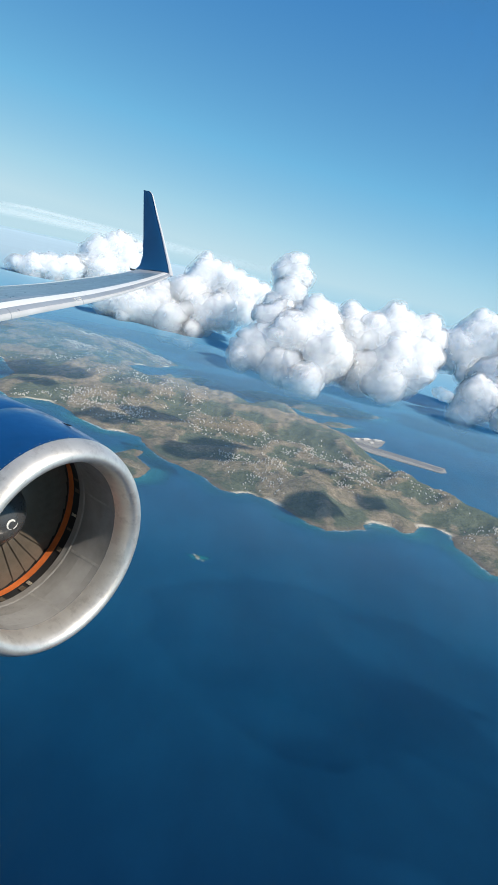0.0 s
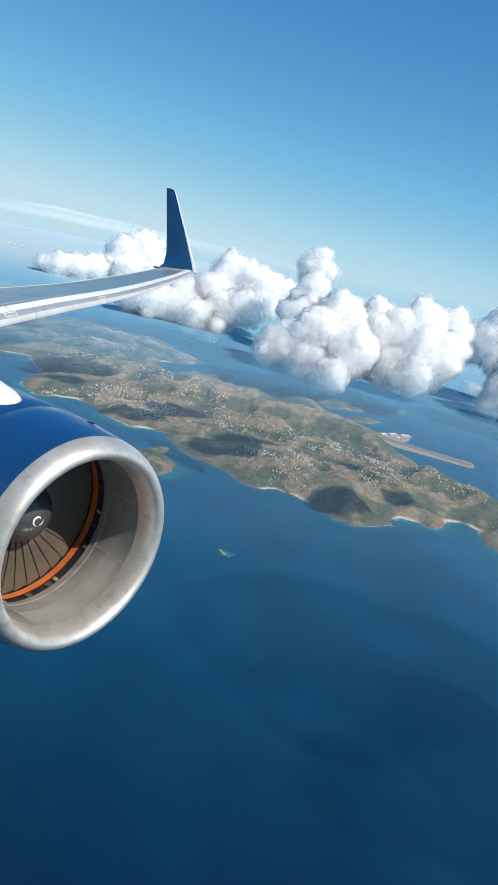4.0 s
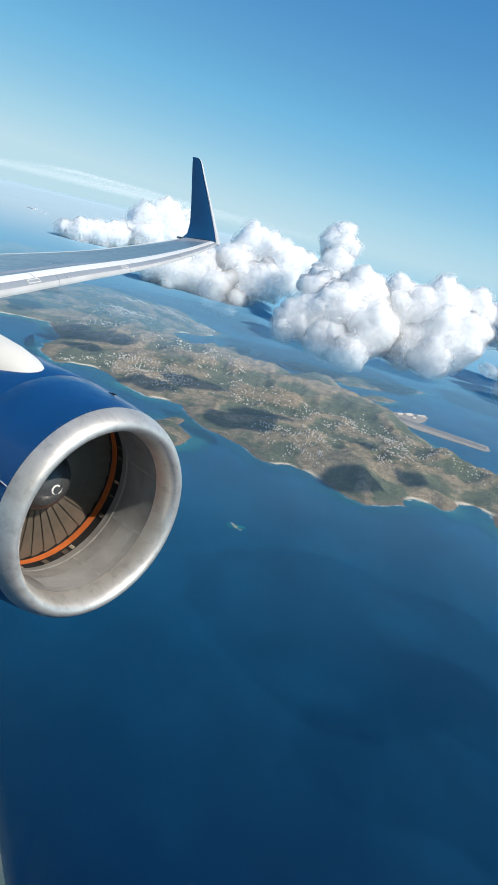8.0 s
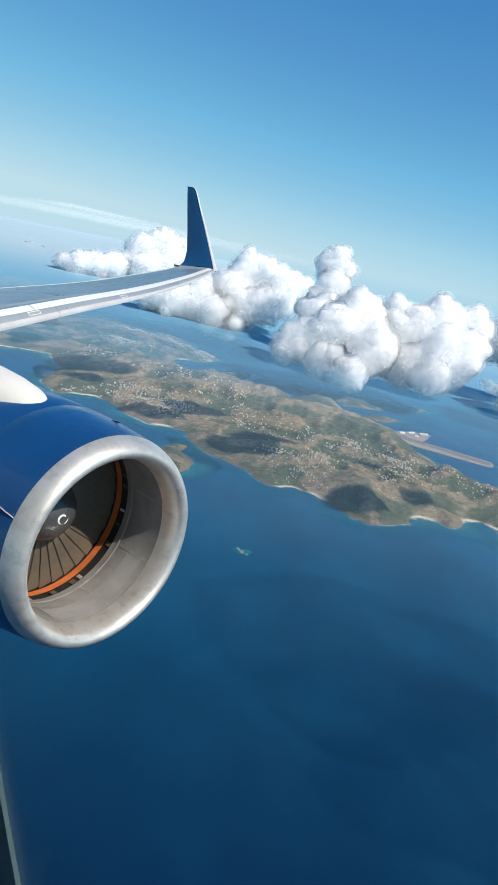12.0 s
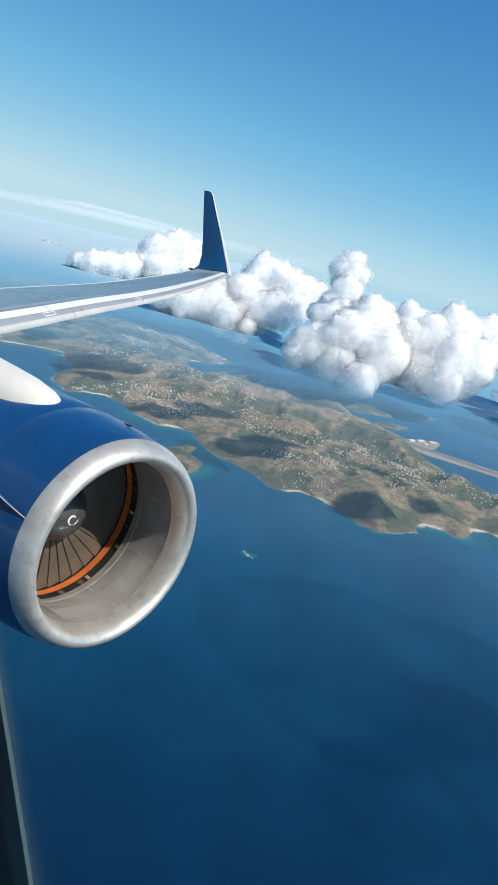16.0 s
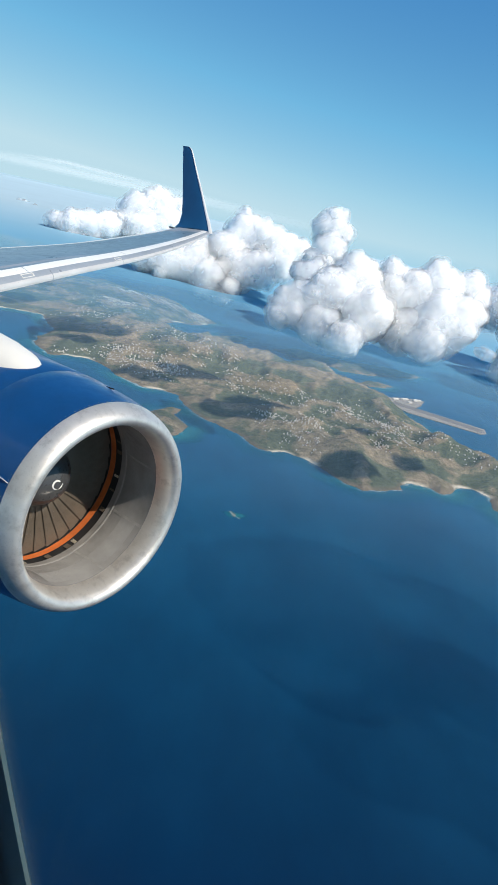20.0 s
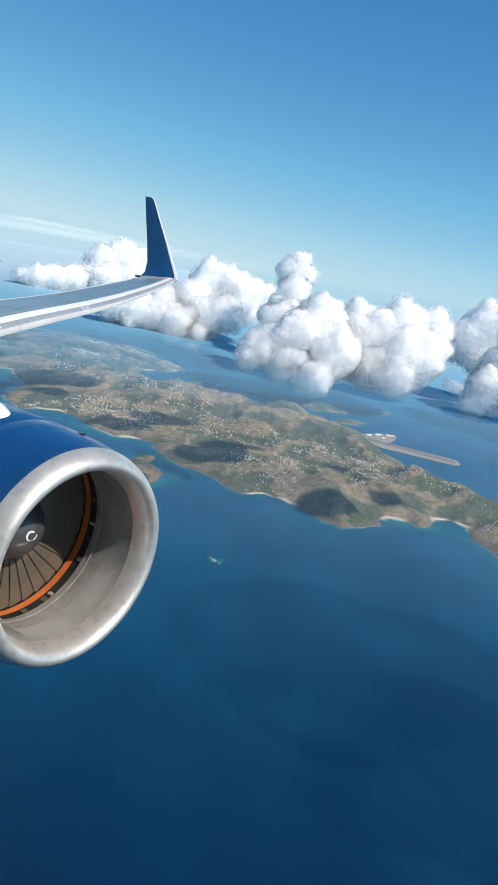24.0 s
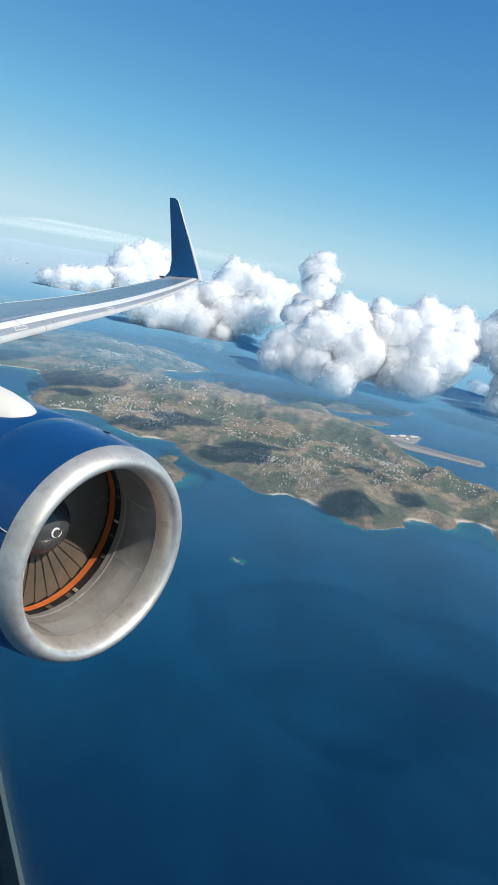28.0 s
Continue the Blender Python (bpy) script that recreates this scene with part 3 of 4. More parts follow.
cloud("low far white cumulus cloud, blurred by haze", 1290,
      ((-0.263, 0.256, 0.012), (-0.241, 0.251, 0.018), (-0.217, 0.248, 0.019), (-0.193, 0.250, 0.018)), 1, 2.0)
cloud("rounded white cumulus head beyond the wing", 1340,
      ((-0.167, 0.253, 0.018), (-0.149, 0.271, 0.024), (-0.122, 0.275, 0.024), (-0.103, 0.255, 0.026), (-0.137, 0.243, 0.027), (-0.093, 0.267, 0.020)), 2, 2.1)
cloud("white cumulus cloud with a ragged base hanging below", 860,
      ((-0.137, 0.211, 0.024), (-0.105, 0.203, 0.027), (-0.077, 0.195, 0.027), (-0.049, 0.178, 0.026), (-0.034, 0.154, 0.011), (-0.113, 0.215, 0.022), (-0.065, 0.209, 0.026)), 3, 1.6)
cloud("wide white cumulus cloud with a domed top", 870,
      ((-0.001, 0.242, 0.026), (-0.029, 0.215, 0.030), (0.025, 0.227, 0.029), (-0.009, 0.187, 0.026), (0.051, 0.218, 0.026), (0.019, 0.191, 0.026), (0.071, 0.215, 0.019), (-0.026, 0.165, 0.016), (0.047, 0.195, 0.021)), 4, 1.6)
cloud("narrow leaning white cloud turret", 780,
      ((0.127, 0.263, 0.016), (0.110, 0.251, 0.016), (0.133, 0.242, 0.018), (0.118, 0.221, 0.021), (0.103, 0.199, 0.021)), 5, 1.35)
cloud("broad bright white cumulus cloud over the channel", 650,
      ((0.051, 0.133, 0.021), (0.079, 0.143, 0.034), (0.095, 0.182, 0.024), (0.127, 0.155, 0.038), (0.107, 0.115, 0.029), (0.142, 0.098, 0.024), (0.159, 0.179, 0.034), (0.171, 0.131, 0.038)), 6, 1.3)
cloud("heaped bright white cumulus cloud with grey hollows", 685,
      ((0.199, 0.155, 0.038), (0.239, 0.155, 0.038), (0.279, 0.159, 0.037), (0.318, 0.170, 0.021), (0.275, 0.115, 0.040), (0.219, 0.107, 0.030), (0.257, 0.093, 0.026), (0.307, 0.127, 0.027), (0.274, 0.195, 0.013), (0.211, 0.175, 0.027), (0.327, 0.155, 0.018)), 7, 1.4)
cloud("pale white cumulus cloud at the edge of the field", 820,
      ((0.342, 0.149, 0.019), (0.361, 0.142, 0.029), (0.395, 0.155, 0.035), (0.435, 0.147, 0.034), (0.475, 0.167, 0.032), (0.383, 0.115, 0.021)), 8, 1.7)
cloud("big low white cumulus cloud near the cape", 720,
      ((0.371, 0.051, 0.019), (0.395, 0.071, 0.032), (0.427, 0.095, 0.038), (0.471, 0.103, 0.042), (0.519, 0.087, 0.044), (0.455, 0.050, 0.032)), 9, 1.5)
for u, v, dist, r, seed in ((-0.309, 0.277, 1980, 0.007, 35), (-0.293, 0.271, 1900, 0.006, 36), (0.159, 0.209, 800, 0.007, 33), (0.342, 0.078, 640, 0.009, 34)):
    lobes = [(u + 0.8 * r * k, v - 0.3 * r * k, r * (1 - 0.2 * abs(k))) for k in (-1, 0, 1)]
    cloud("small ragged white cloud puff in the distance", dist, lobes, seed, 1.0, mats=WISPS, puffs=6)


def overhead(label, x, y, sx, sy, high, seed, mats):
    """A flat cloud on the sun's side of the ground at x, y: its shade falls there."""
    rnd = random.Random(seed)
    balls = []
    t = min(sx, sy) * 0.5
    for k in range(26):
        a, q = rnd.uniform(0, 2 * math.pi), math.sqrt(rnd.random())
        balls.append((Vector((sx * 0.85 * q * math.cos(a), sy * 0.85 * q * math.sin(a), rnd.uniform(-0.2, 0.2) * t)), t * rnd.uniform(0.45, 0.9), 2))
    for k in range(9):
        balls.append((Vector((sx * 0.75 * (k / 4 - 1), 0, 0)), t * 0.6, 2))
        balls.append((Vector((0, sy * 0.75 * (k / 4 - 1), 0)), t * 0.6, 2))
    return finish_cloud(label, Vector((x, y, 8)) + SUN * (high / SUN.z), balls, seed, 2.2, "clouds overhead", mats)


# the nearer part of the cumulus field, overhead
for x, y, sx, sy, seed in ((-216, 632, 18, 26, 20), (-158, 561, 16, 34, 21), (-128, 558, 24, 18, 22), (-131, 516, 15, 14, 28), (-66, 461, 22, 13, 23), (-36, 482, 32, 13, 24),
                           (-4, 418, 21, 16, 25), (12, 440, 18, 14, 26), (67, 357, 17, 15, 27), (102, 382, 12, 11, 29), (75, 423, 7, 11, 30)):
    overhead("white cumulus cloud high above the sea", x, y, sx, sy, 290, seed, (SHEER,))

# thin broken cloud overhead
for x, y, sx, sy, seed in ((62, 205, 60, 46, 41), (96, 150, 50, 44, 42)):
    overhead("thin broken cloud high above the sea", x, y, sx, sy, 330, seed, (VEIL,))


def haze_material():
    m = Mat("painted_haze", (0.4, 0.6, 0.8), 1.0)
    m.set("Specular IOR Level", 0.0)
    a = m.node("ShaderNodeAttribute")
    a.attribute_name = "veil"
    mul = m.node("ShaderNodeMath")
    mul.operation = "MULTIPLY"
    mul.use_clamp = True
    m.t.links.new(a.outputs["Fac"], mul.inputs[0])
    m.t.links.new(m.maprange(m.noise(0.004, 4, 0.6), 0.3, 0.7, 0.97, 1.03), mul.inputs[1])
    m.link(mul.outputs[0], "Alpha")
    # airlight put into the sheet's colour: bluer, then paler with distance
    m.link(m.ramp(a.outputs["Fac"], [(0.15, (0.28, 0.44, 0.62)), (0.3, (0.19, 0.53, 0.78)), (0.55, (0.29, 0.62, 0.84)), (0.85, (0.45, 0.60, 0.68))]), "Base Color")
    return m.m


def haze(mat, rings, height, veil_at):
    """A thin sheet that paints the distance haze, clear close by and thickening with the distance."""
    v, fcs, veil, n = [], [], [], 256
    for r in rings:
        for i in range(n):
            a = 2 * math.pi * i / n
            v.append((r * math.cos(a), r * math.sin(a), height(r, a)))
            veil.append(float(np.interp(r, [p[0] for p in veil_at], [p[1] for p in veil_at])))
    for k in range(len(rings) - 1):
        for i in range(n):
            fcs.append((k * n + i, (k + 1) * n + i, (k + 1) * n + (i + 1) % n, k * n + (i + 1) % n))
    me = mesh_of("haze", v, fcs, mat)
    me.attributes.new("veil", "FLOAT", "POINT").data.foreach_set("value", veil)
    tagged(new("backdrop", me), "thin sheet of painted pale blue distance haze over the sea", "haze", kind="structure")


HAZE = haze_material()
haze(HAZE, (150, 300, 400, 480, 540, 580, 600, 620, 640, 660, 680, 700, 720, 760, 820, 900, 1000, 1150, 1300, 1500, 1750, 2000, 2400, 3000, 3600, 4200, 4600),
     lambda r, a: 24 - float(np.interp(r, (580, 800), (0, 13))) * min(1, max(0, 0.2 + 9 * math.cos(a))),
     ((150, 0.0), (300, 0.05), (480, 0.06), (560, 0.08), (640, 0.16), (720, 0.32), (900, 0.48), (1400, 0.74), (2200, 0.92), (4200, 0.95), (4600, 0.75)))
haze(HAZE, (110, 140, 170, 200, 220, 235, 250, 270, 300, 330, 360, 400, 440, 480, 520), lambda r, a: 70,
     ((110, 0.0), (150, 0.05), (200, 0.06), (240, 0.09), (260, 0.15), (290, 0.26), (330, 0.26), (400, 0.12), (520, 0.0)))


def cirrus():
    """A long thin veil of ice cloud near the horizon."""
    for strand, path, wid in (("a", ((-0.40, 0.354), (-0.25, 0.325), (-0.15, 0.304), (-0.05, 0.284), (0.05, 0.262), (0.13, 0.242)), 0.0078),
                              ("b", ((-0.34, 0.349), (-0.25, 0.335), (-0.15, 0.312), (-0.05, 0.288), (0.0, 0.275)), 0.004)):
        v, fcs, veil = [], [], []
        n = 60
        us = [p[0] for p in path]
        for i in range(n + 1):
            u = lerp(us[0], us[-1], i / n)
            c = float(np.interp(u, us, [p[1] for p in path]))
            end = math.sin(math.pi * min(1, (1 - i / n) * 1.6) / 2) * (1 if strand == "a" else min(1, i / 14))
            for k in range(7):
                q = k / 3 - 1
                v.append(bearing(u, c + q * wid, 4200 if strand == "a" else 4250))
                veil.append((1 - q * q) ** 1.5 * end * 0.36)
        for i in range(n):
            for k in range(6):
                fcs.append((i * 7 + k, i * 7 + k + 1, i * 7 + k + 8, i * 7 + k + 7))
        me = mesh_of("cirrus_veil", v, fcs, CIRRUS)
        me.attributes.new("veil", "FLOAT", "POINT").data.foreach_set("value", veil)
        tagged(new("backdrop", me), "thin pale streak of high ice cloud", "cirrus", kind="structure")


cirrus()


# ---- the airliner ----
air = empty("airliner", AIR, "blue and white airliner in flight with grey swept wing", "airplane")

# engine
LIP_PROFILE = [(-0.20, 1.133), (-0.16, 1.124), (-0.11, 1.108), (-0.07, 1.089), (-0.03, 1.060), (-0.008, 1.032), (0, 1.003), (-0.008, 0.976),
               (-0.035, 0.950), (-0.08, 0.930), (-0.15, 0.913), (-0.22, 0.905), (-0.27, 0.902)]
COWL_PROFILE = [(-0.204, 1.133), (-0.35, 1.158), (-0.6, 1.191), (-0.85, 1.216), (-1.06, 1.234), (-1.066, 1.232), (-1.074, 1.232), (-1.080, 1.235),
                (-1.5, 1.25), (-2.2, 1.26), (-3.0, 1.23), (-3.6, 1.16), (-4.1, 1.07), (-4.1, 1.0), (-3.5, 0.9)]
DUCT_PROFILE = [(-0.272, 0.902), (-0.42, 0.902), (-0.62, 0.915), (-0.80, 0.945), (-0.92, 0.965)]
cowl = revolve("engine", COWL_PROFILE, BLUE)
for vert in cowl.vertices:
    # the cowling droops a little behind the inlet
    vert.co.z += 0.055 * max(vert.co.x + 0.2, -1.5)
engine = mpart("engine", cowl, air, "glossy dark blue engine cowling")
mpart("inlet_lip", revolve("inlet_lip", LIP_PROFILE, LIP), engine, "dull polished bare-metal inlet lip")
mpart("inlet_duct", revolve("inlet_duct", DUCT_PROFILE, DUCT), engine, "grey acoustic inlet lining")
mpart("fan_case", revolve("fan_case", [(-0.922, 0.967), (-0.93, 0.985), (-1.03, 0.99), (-1.045, 0.985)], DARK), engine, "dark fan case ring")
mpart("rub_strip", revolve("rub_strip", [(-1.047, 0.986), (-1.09, 0.988), (-1.135, 0.987)], ORANGE), engine, "orange abradable rub strip")
mpart("fan_duct", revolve("fan_duct", [(-1.137, 0.986), (-1.5, 0.98), (-2.0, 0.95), (-2.0, 0.3)], DARK), engine, "dark fan duct")
SP = [(x, r * 1.14) for x, r in ((-0.83, 0.0), (-0.833, 0.04), (-0.845, 0.09), (-0.875, 0.155), (-0.92, 0.21), (-0.99, 0.265), (-1.08, 0.305), (-1.2, 0.335), (-1.4, 0.35))]
mpart("spinner", revolve("spinner", SP, SPINNER, 64), engine, "dark rounded spinner with a white spiral")


def spiral(a0, sweep, r0, r1, wide):
    """A white stroke of the spiral on the spinner, a curved band just proud of it."""
    xs, rs = [p[1] for p in SP], [p[0] for p in SP]
    v, fcs = [], []
    n = 28
    for i in range(n + 1):
        k = i / n
        a = radians(a0 + sweep * k)
        mid, half = lerp(r0, r1, k), wide * math.sin(math.pi * min(1, 0.12 + k * 0.95)) + 0.002
        for r in (mid - half, mid + half):
            v.append((float(np.interp(r, xs, rs)) + 0.004, r * math.cos(a), r * math.sin(a)))
    for i in range(n):
        fcs.append((2 * i, 2 * i + 1, 2 * i + 3, 2 * i + 2))
    mpart("spiral_mark", mesh_of("spiral_mark", v, fcs, WHITE), engine, "white painted spiral stroke")


spiral(40, 250, 0.042, 0.058, 0.010)
spiral(-60, 70, 0.062, 0.075, 0.008)
for a0, a1 in ((-62, -22), (-104, -64)):
    mpart("duct_panel", revolve("duct_panel", [(-0.36, 0.9005), (-0.42, 0.9005), (-0.60, 0.9125)], DUCT_PANEL, 14, radians(a0), radians(a1)), engine, "pale replaced acoustic panel")
SEAM = paint("pale_joint_sealant", (0.285, 0.272, 0.252), 0.55, 0.2, 8.0)
for a0 in (-24, -64, -106, -150, 20):
    mpart("joint_strip", revolve("joint_strip", [(-0.285, 0.8985), (-0.42, 0.8985), (-0.62, 0.9115), (-0.79, 0.940)], SEAM, 3, radians(a0), radians(a0 + 1.9)), engine, "pale sealed joint between duct panels")
mpart("seam_ring", revolve("seam_ring", [(-0.272, 0.9005), (-0.274, 0.8995), (-0.279, 0.8995), (-0.281, 0.9015)], DUCT), engine, "dark seam between lip and duct")
mpart("seam_ring", revolve("seam_ring", [(-0.80, 0.942), (-0.803, 0.9405), (-0.83, 0.944), (-0.833, 0.948)], SEAM), engine, "pale sealant ring at the back of the duct")
rnd = random.Random(5)
for i in range(22):
    a = radians(-100 + 360 / 22 * i + rnd.uniform(-7, 7))
    w = radians(rnd.uniform(1.2, 4.0))
    mpart("case_plate", revolve("case_plate", [(-0.938, 0.978), (-0.938, 0.970), (-1.012, 0.974), (-1.012, 0.984)], SPOT if i % 3 == 0 else BLADE, 3, a, a + w), engine)
bm = bmesh.new()
for i in range(130):
    a = 2 * math.pi * i / 130
    bmesh.ops.create_icosphere(bm, subdivisions=1, radius=0.0024, matrix=Matrix.Translation((-0.222, 1.1365 * math.cos(a), 1.1365 * math.sin(a))))
tagged(part("rivets", bm, SLAT, engine, "row of rivets behind the lip"), kind="stuff")


def blade():
    v, fcs = [], []
    n = 8
    for i in range(n + 1):
        k = i / n
        r = lerp(0.25, 0.975, k)
        tw = radians(lerp(70, 85, k))
        c = lerp(0.075, 0.19, k)
        for s, th in ((-1, 0), (-0.3, 0.008), (0.4, 0.008), (1, 0), (0.4, -0.006), (-0.3, -0.006)):
            a = s * c
            px = -1.175 + a * math.cos(tw) - th * math.sin(tw)
            py = a * math.sin(tw) + th * math.cos(tw)
            v.append((px, py, r))
    for i in range(n):
        for q in range(6):
            fcs.append((i * 6 + q, i * 6 + (q + 1) % 6, (i + 1) * 6 + (q + 1) % 6, (i + 1) * 6 + q))
    return mesh_of("fan_blade", v, fcs, BLADE)


BL = blade()
for i in range(36):
    ob = mpart("fan_blade", BL, engine)
    ob.matrix_local = Matrix.Rotation(2 * math.pi * i / 36, 4, "X")

# fittings on the cowling
bm = box_bm(-0.12, 0.12, -0.010, 0.010, -0.01, 0.004, 0.003)
slot = part("vent_slot", bm, RUBBER, engine, "dark vent slot")
slot.matrix_local = Matrix.Translation((-0.66, 0.22, 1.150)) @ Euler((radians(-10.5), radians(-7), radians(-3))).to_matrix().to_4x4()


def strake():
    """A low fin that grows out of the cowling's inboard side, with its edge glint as a pale strip."""
    xs, rs = [p[0] for p in reversed(COWL_PROFILE[:5])], [p[1] for p in reversed(COWL_PROFILE[:5])]
    v, fcs, ev, ef, n = [], [], [], [], 14
    for i in range(n + 1):
        k = i / n
        x = -0.21 - 0.85 * k
        base, a = float(np.interp(x, xs, rs)) - 0.015, radians(162 - 9 * k)
        out = base + 0.018 + 0.13 * k ** 0.8
        drop = 0.055 * (x + 0.2)
        for r, o in ((base, -0.008), (out, -0.004), (out, 0.004), (base, 0.008)):
            v.append((x, r * math.cos(a + o), r * math.sin(a + o) + drop))
        for r, o in ((out - 0.004, -0.005), (out + 0.003, 0.0), (out - 0.004, 0.005)):
            ev.append((x + 0.004, r * math.cos(a + o), r * math.sin(a + o) + drop))
    for i in range(n):
        for q in range(3):
            fcs.append((i * 4 + q, i * 4 + q + 1, i * 4 + q + 5, i * 4 + q + 4))
            ef.append((i * 3 + q, i * 3 + (q + 1) % 3, i * 3 + 3 + (q + 1) % 3, i * 3 + 3 + q))
    fcs.append((n * 4, n * 4 + 1, n * 4 + 2, n * 4 + 3))
    mpart("strake", mesh_of("strake", v, fcs, BLUE), engine, "blue strake fin on the cowling")
    # glint on the fin's edge, painted as a thin pale strip
    mpart("strake_glint", mesh_of("strake_glint", ev, ef, NOSE), engine, "pale strip painting the glint along the strake's edge")


strake()

# wing
LE_X = [(-4.2, -1.95), (0, -4.15), (12.2, -10.62), (12.7, -10.95)]
TE_X = [(-4.2, -8.2), (0, -9.3), (5.5, -11.25), (12.2, -12.15), (12.7, -12.3)]
LE_Z = [(-4.2, 0.70), (0, 1.10), (1.5, 1.34), (4, 1.78), (7, 2.30), (10, 2.92), (12.5, 3.51)]
TE_Z = [(-4.2, 0.06), (0, 0.62), (3, 1.15), (5.5, 1.595), (8, 2.145), (10, 2.72), (12.5, 3.465)]
THICK = [(-4.2, 0.13), (5, 0.11), (12.5, 0.085)]


def wing_point(y, u, upper):
    x0, x1 = curve_at(LE_X, y), curve_at(TE_X, y)
    z0, z1 = curve_at(LE_Z, y), curve_at(TE_Z, y)
    c = x0 - x1
    t = curve_at(THICK, y) * c
    prof = 5 * t * (0.2969 * math.sqrt(u) - 0.126 * u - 0.3516 * u * u + 0.2843 * u**3 - 0.1015 * u**4)
    # the rear half of the section is flatter
    prof *= 1 - 0.62 * min(1.0, max(0.0, (u - 0.12) / 0.45))
    camber = 0.010 * c * math.sin(math.pi * u)
    return Vector((lerp(x0, x1, u), y, lerp(z0, z1, u) + camber + (prof if upper else -prof * 0.32)))


def skin(name, u0, u1, y0, y1, mat, parent, lift=0.0, both=False, label="", nu=10, ny=None):
    """A stretch of wing skin between chord fractions u0..u1 and spans y0..y1, 2 cm thick."""
    ny = ny or max(2, int((y1 - y0) * 6))
    v, fcs = [], []
    for j in range(ny + 1):
        y = lerp(y0, y1, j / ny)
        a, b = (curve_at(q, y) if isinstance(q, list) else q for q in (u0, u1))
        us = [lerp(a, b, (i / nu) ** (1.8 if a == 0 else 1)) for i in range(nu + 1)]
        ring = [(u, True, lift) for u in us]
        ring += [(u, False, -lift) for u in reversed(us)] if both else [(u, True, lift - 0.02) for u in reversed(us)]
        for u, up, l in ring:
            v.append(wing_point(y, u, up) + Vector((0, 0, l)))
    k = len(ring)
    for j in range(ny):
        for q in range(k):
            fcs.append((j * k + q, j * k + (q + 1) % k, (j + 1) * k + (q + 1) % k, (j + 1) * k + q))
    fcs.append(tuple(range(k)))
    fcs.append(tuple(reversed(range(ny * k, ny * k + k))))
    return mpart(name, mesh_of(name, v, fcs, mat), parent, label)


wing = skin("wing", 0.0, 1.0, -4.2, 12.45, GREY, air, 0.0, True, "swept grey wing with bare metal leading edge", 22, 90)
EDGE = [(0, 0.010), (10, 0.018), (12.5, 0.022)]
SLAT_END = [(0, 0.044), (3, 0.045), (6, 0.052), (10, 0.085), (12.5, 0.10)]
STRIP_0 = [(0, 0.046), (3, 0.047), (6, 0.054), (10, 0.088), (12.5, 0.105)]
STRIP_1 = [(0, 0.090), (3, 0.096), (6, 0.114), (10, 0.182), (12.5, 0.23)]
PANEL_0 = [(0, 0.093), (3, 0.099), (6, 0.118), (10, 0.187), (12.5, 0.24)]
for y0, y1 in ((-2.0, 0.4), (0.42, 3.2), (3.22, 6.0), (6.02, 9.0), (9.02, 12.0)):
    skin("slat", EDGE, SLAT_END, y0, y1, SLAT_GREY, wing, 0.005, False, "satin grey slat panel")
    skin("leading_edge", 0.0, EDGE, y0, y1, NOSE, wing, 0.006, False, "bare metal leading edge")
for y0, y1 in ((-2.0, 2.62), (2.64, 6.4), (6.42, 9.4), (9.42, 12.35)):
    skin("spar_strip", STRIP_0, STRIP_1, y0, y1, STRIP_WHITE, wing, 0.006, False, "white painted strip behind the slats")
for y0, y1 in ((-2.0, 4.0), (4.02, 8.0), (8.02, 11.9)):
    skin("upper_panel", PANEL_0, 0.70, y0, y1, GREY_DARK, wing, 0.004, False, "dark grey upper skin panel")
for y0, y1 in ((-2.0, 2.0), (2.03, 5.0), (5.03, 8.0), (8.03, 11.6)):
    skin("flap", 0.71, 0.915, y0, y1, GREY_DARK, wing, 0.005, False, "grey trailing-edge flap panel")
    skin("trailing_edge", 0.917, 0.998, y0, y1, STRIP_WHITE, wing, 0.007, False, "pale trailing edge strip")
for y, w in ((2.35, 0.34), (5.7, 0.3)):
    for a, b, c, d in ((0.018, 0.0195, y, y + w), (0.036, 0.0375, y, y + w), (0.018, 0.0375, y, y + 0.02), (0.018, 0.0375, y + w - 0.02, y + w)):
        skin("hatch_outline", a, b, c, d, WHITE, wing, 0.014, False, "pale outline of an access hatch", 2, 2)
part("tip_fairing", box_bm(-12.56, -12.26, 12.34, 12.40, 3.36, 3.42, 0.02), RUBBER, wing, "small black fairing at the wing tip")


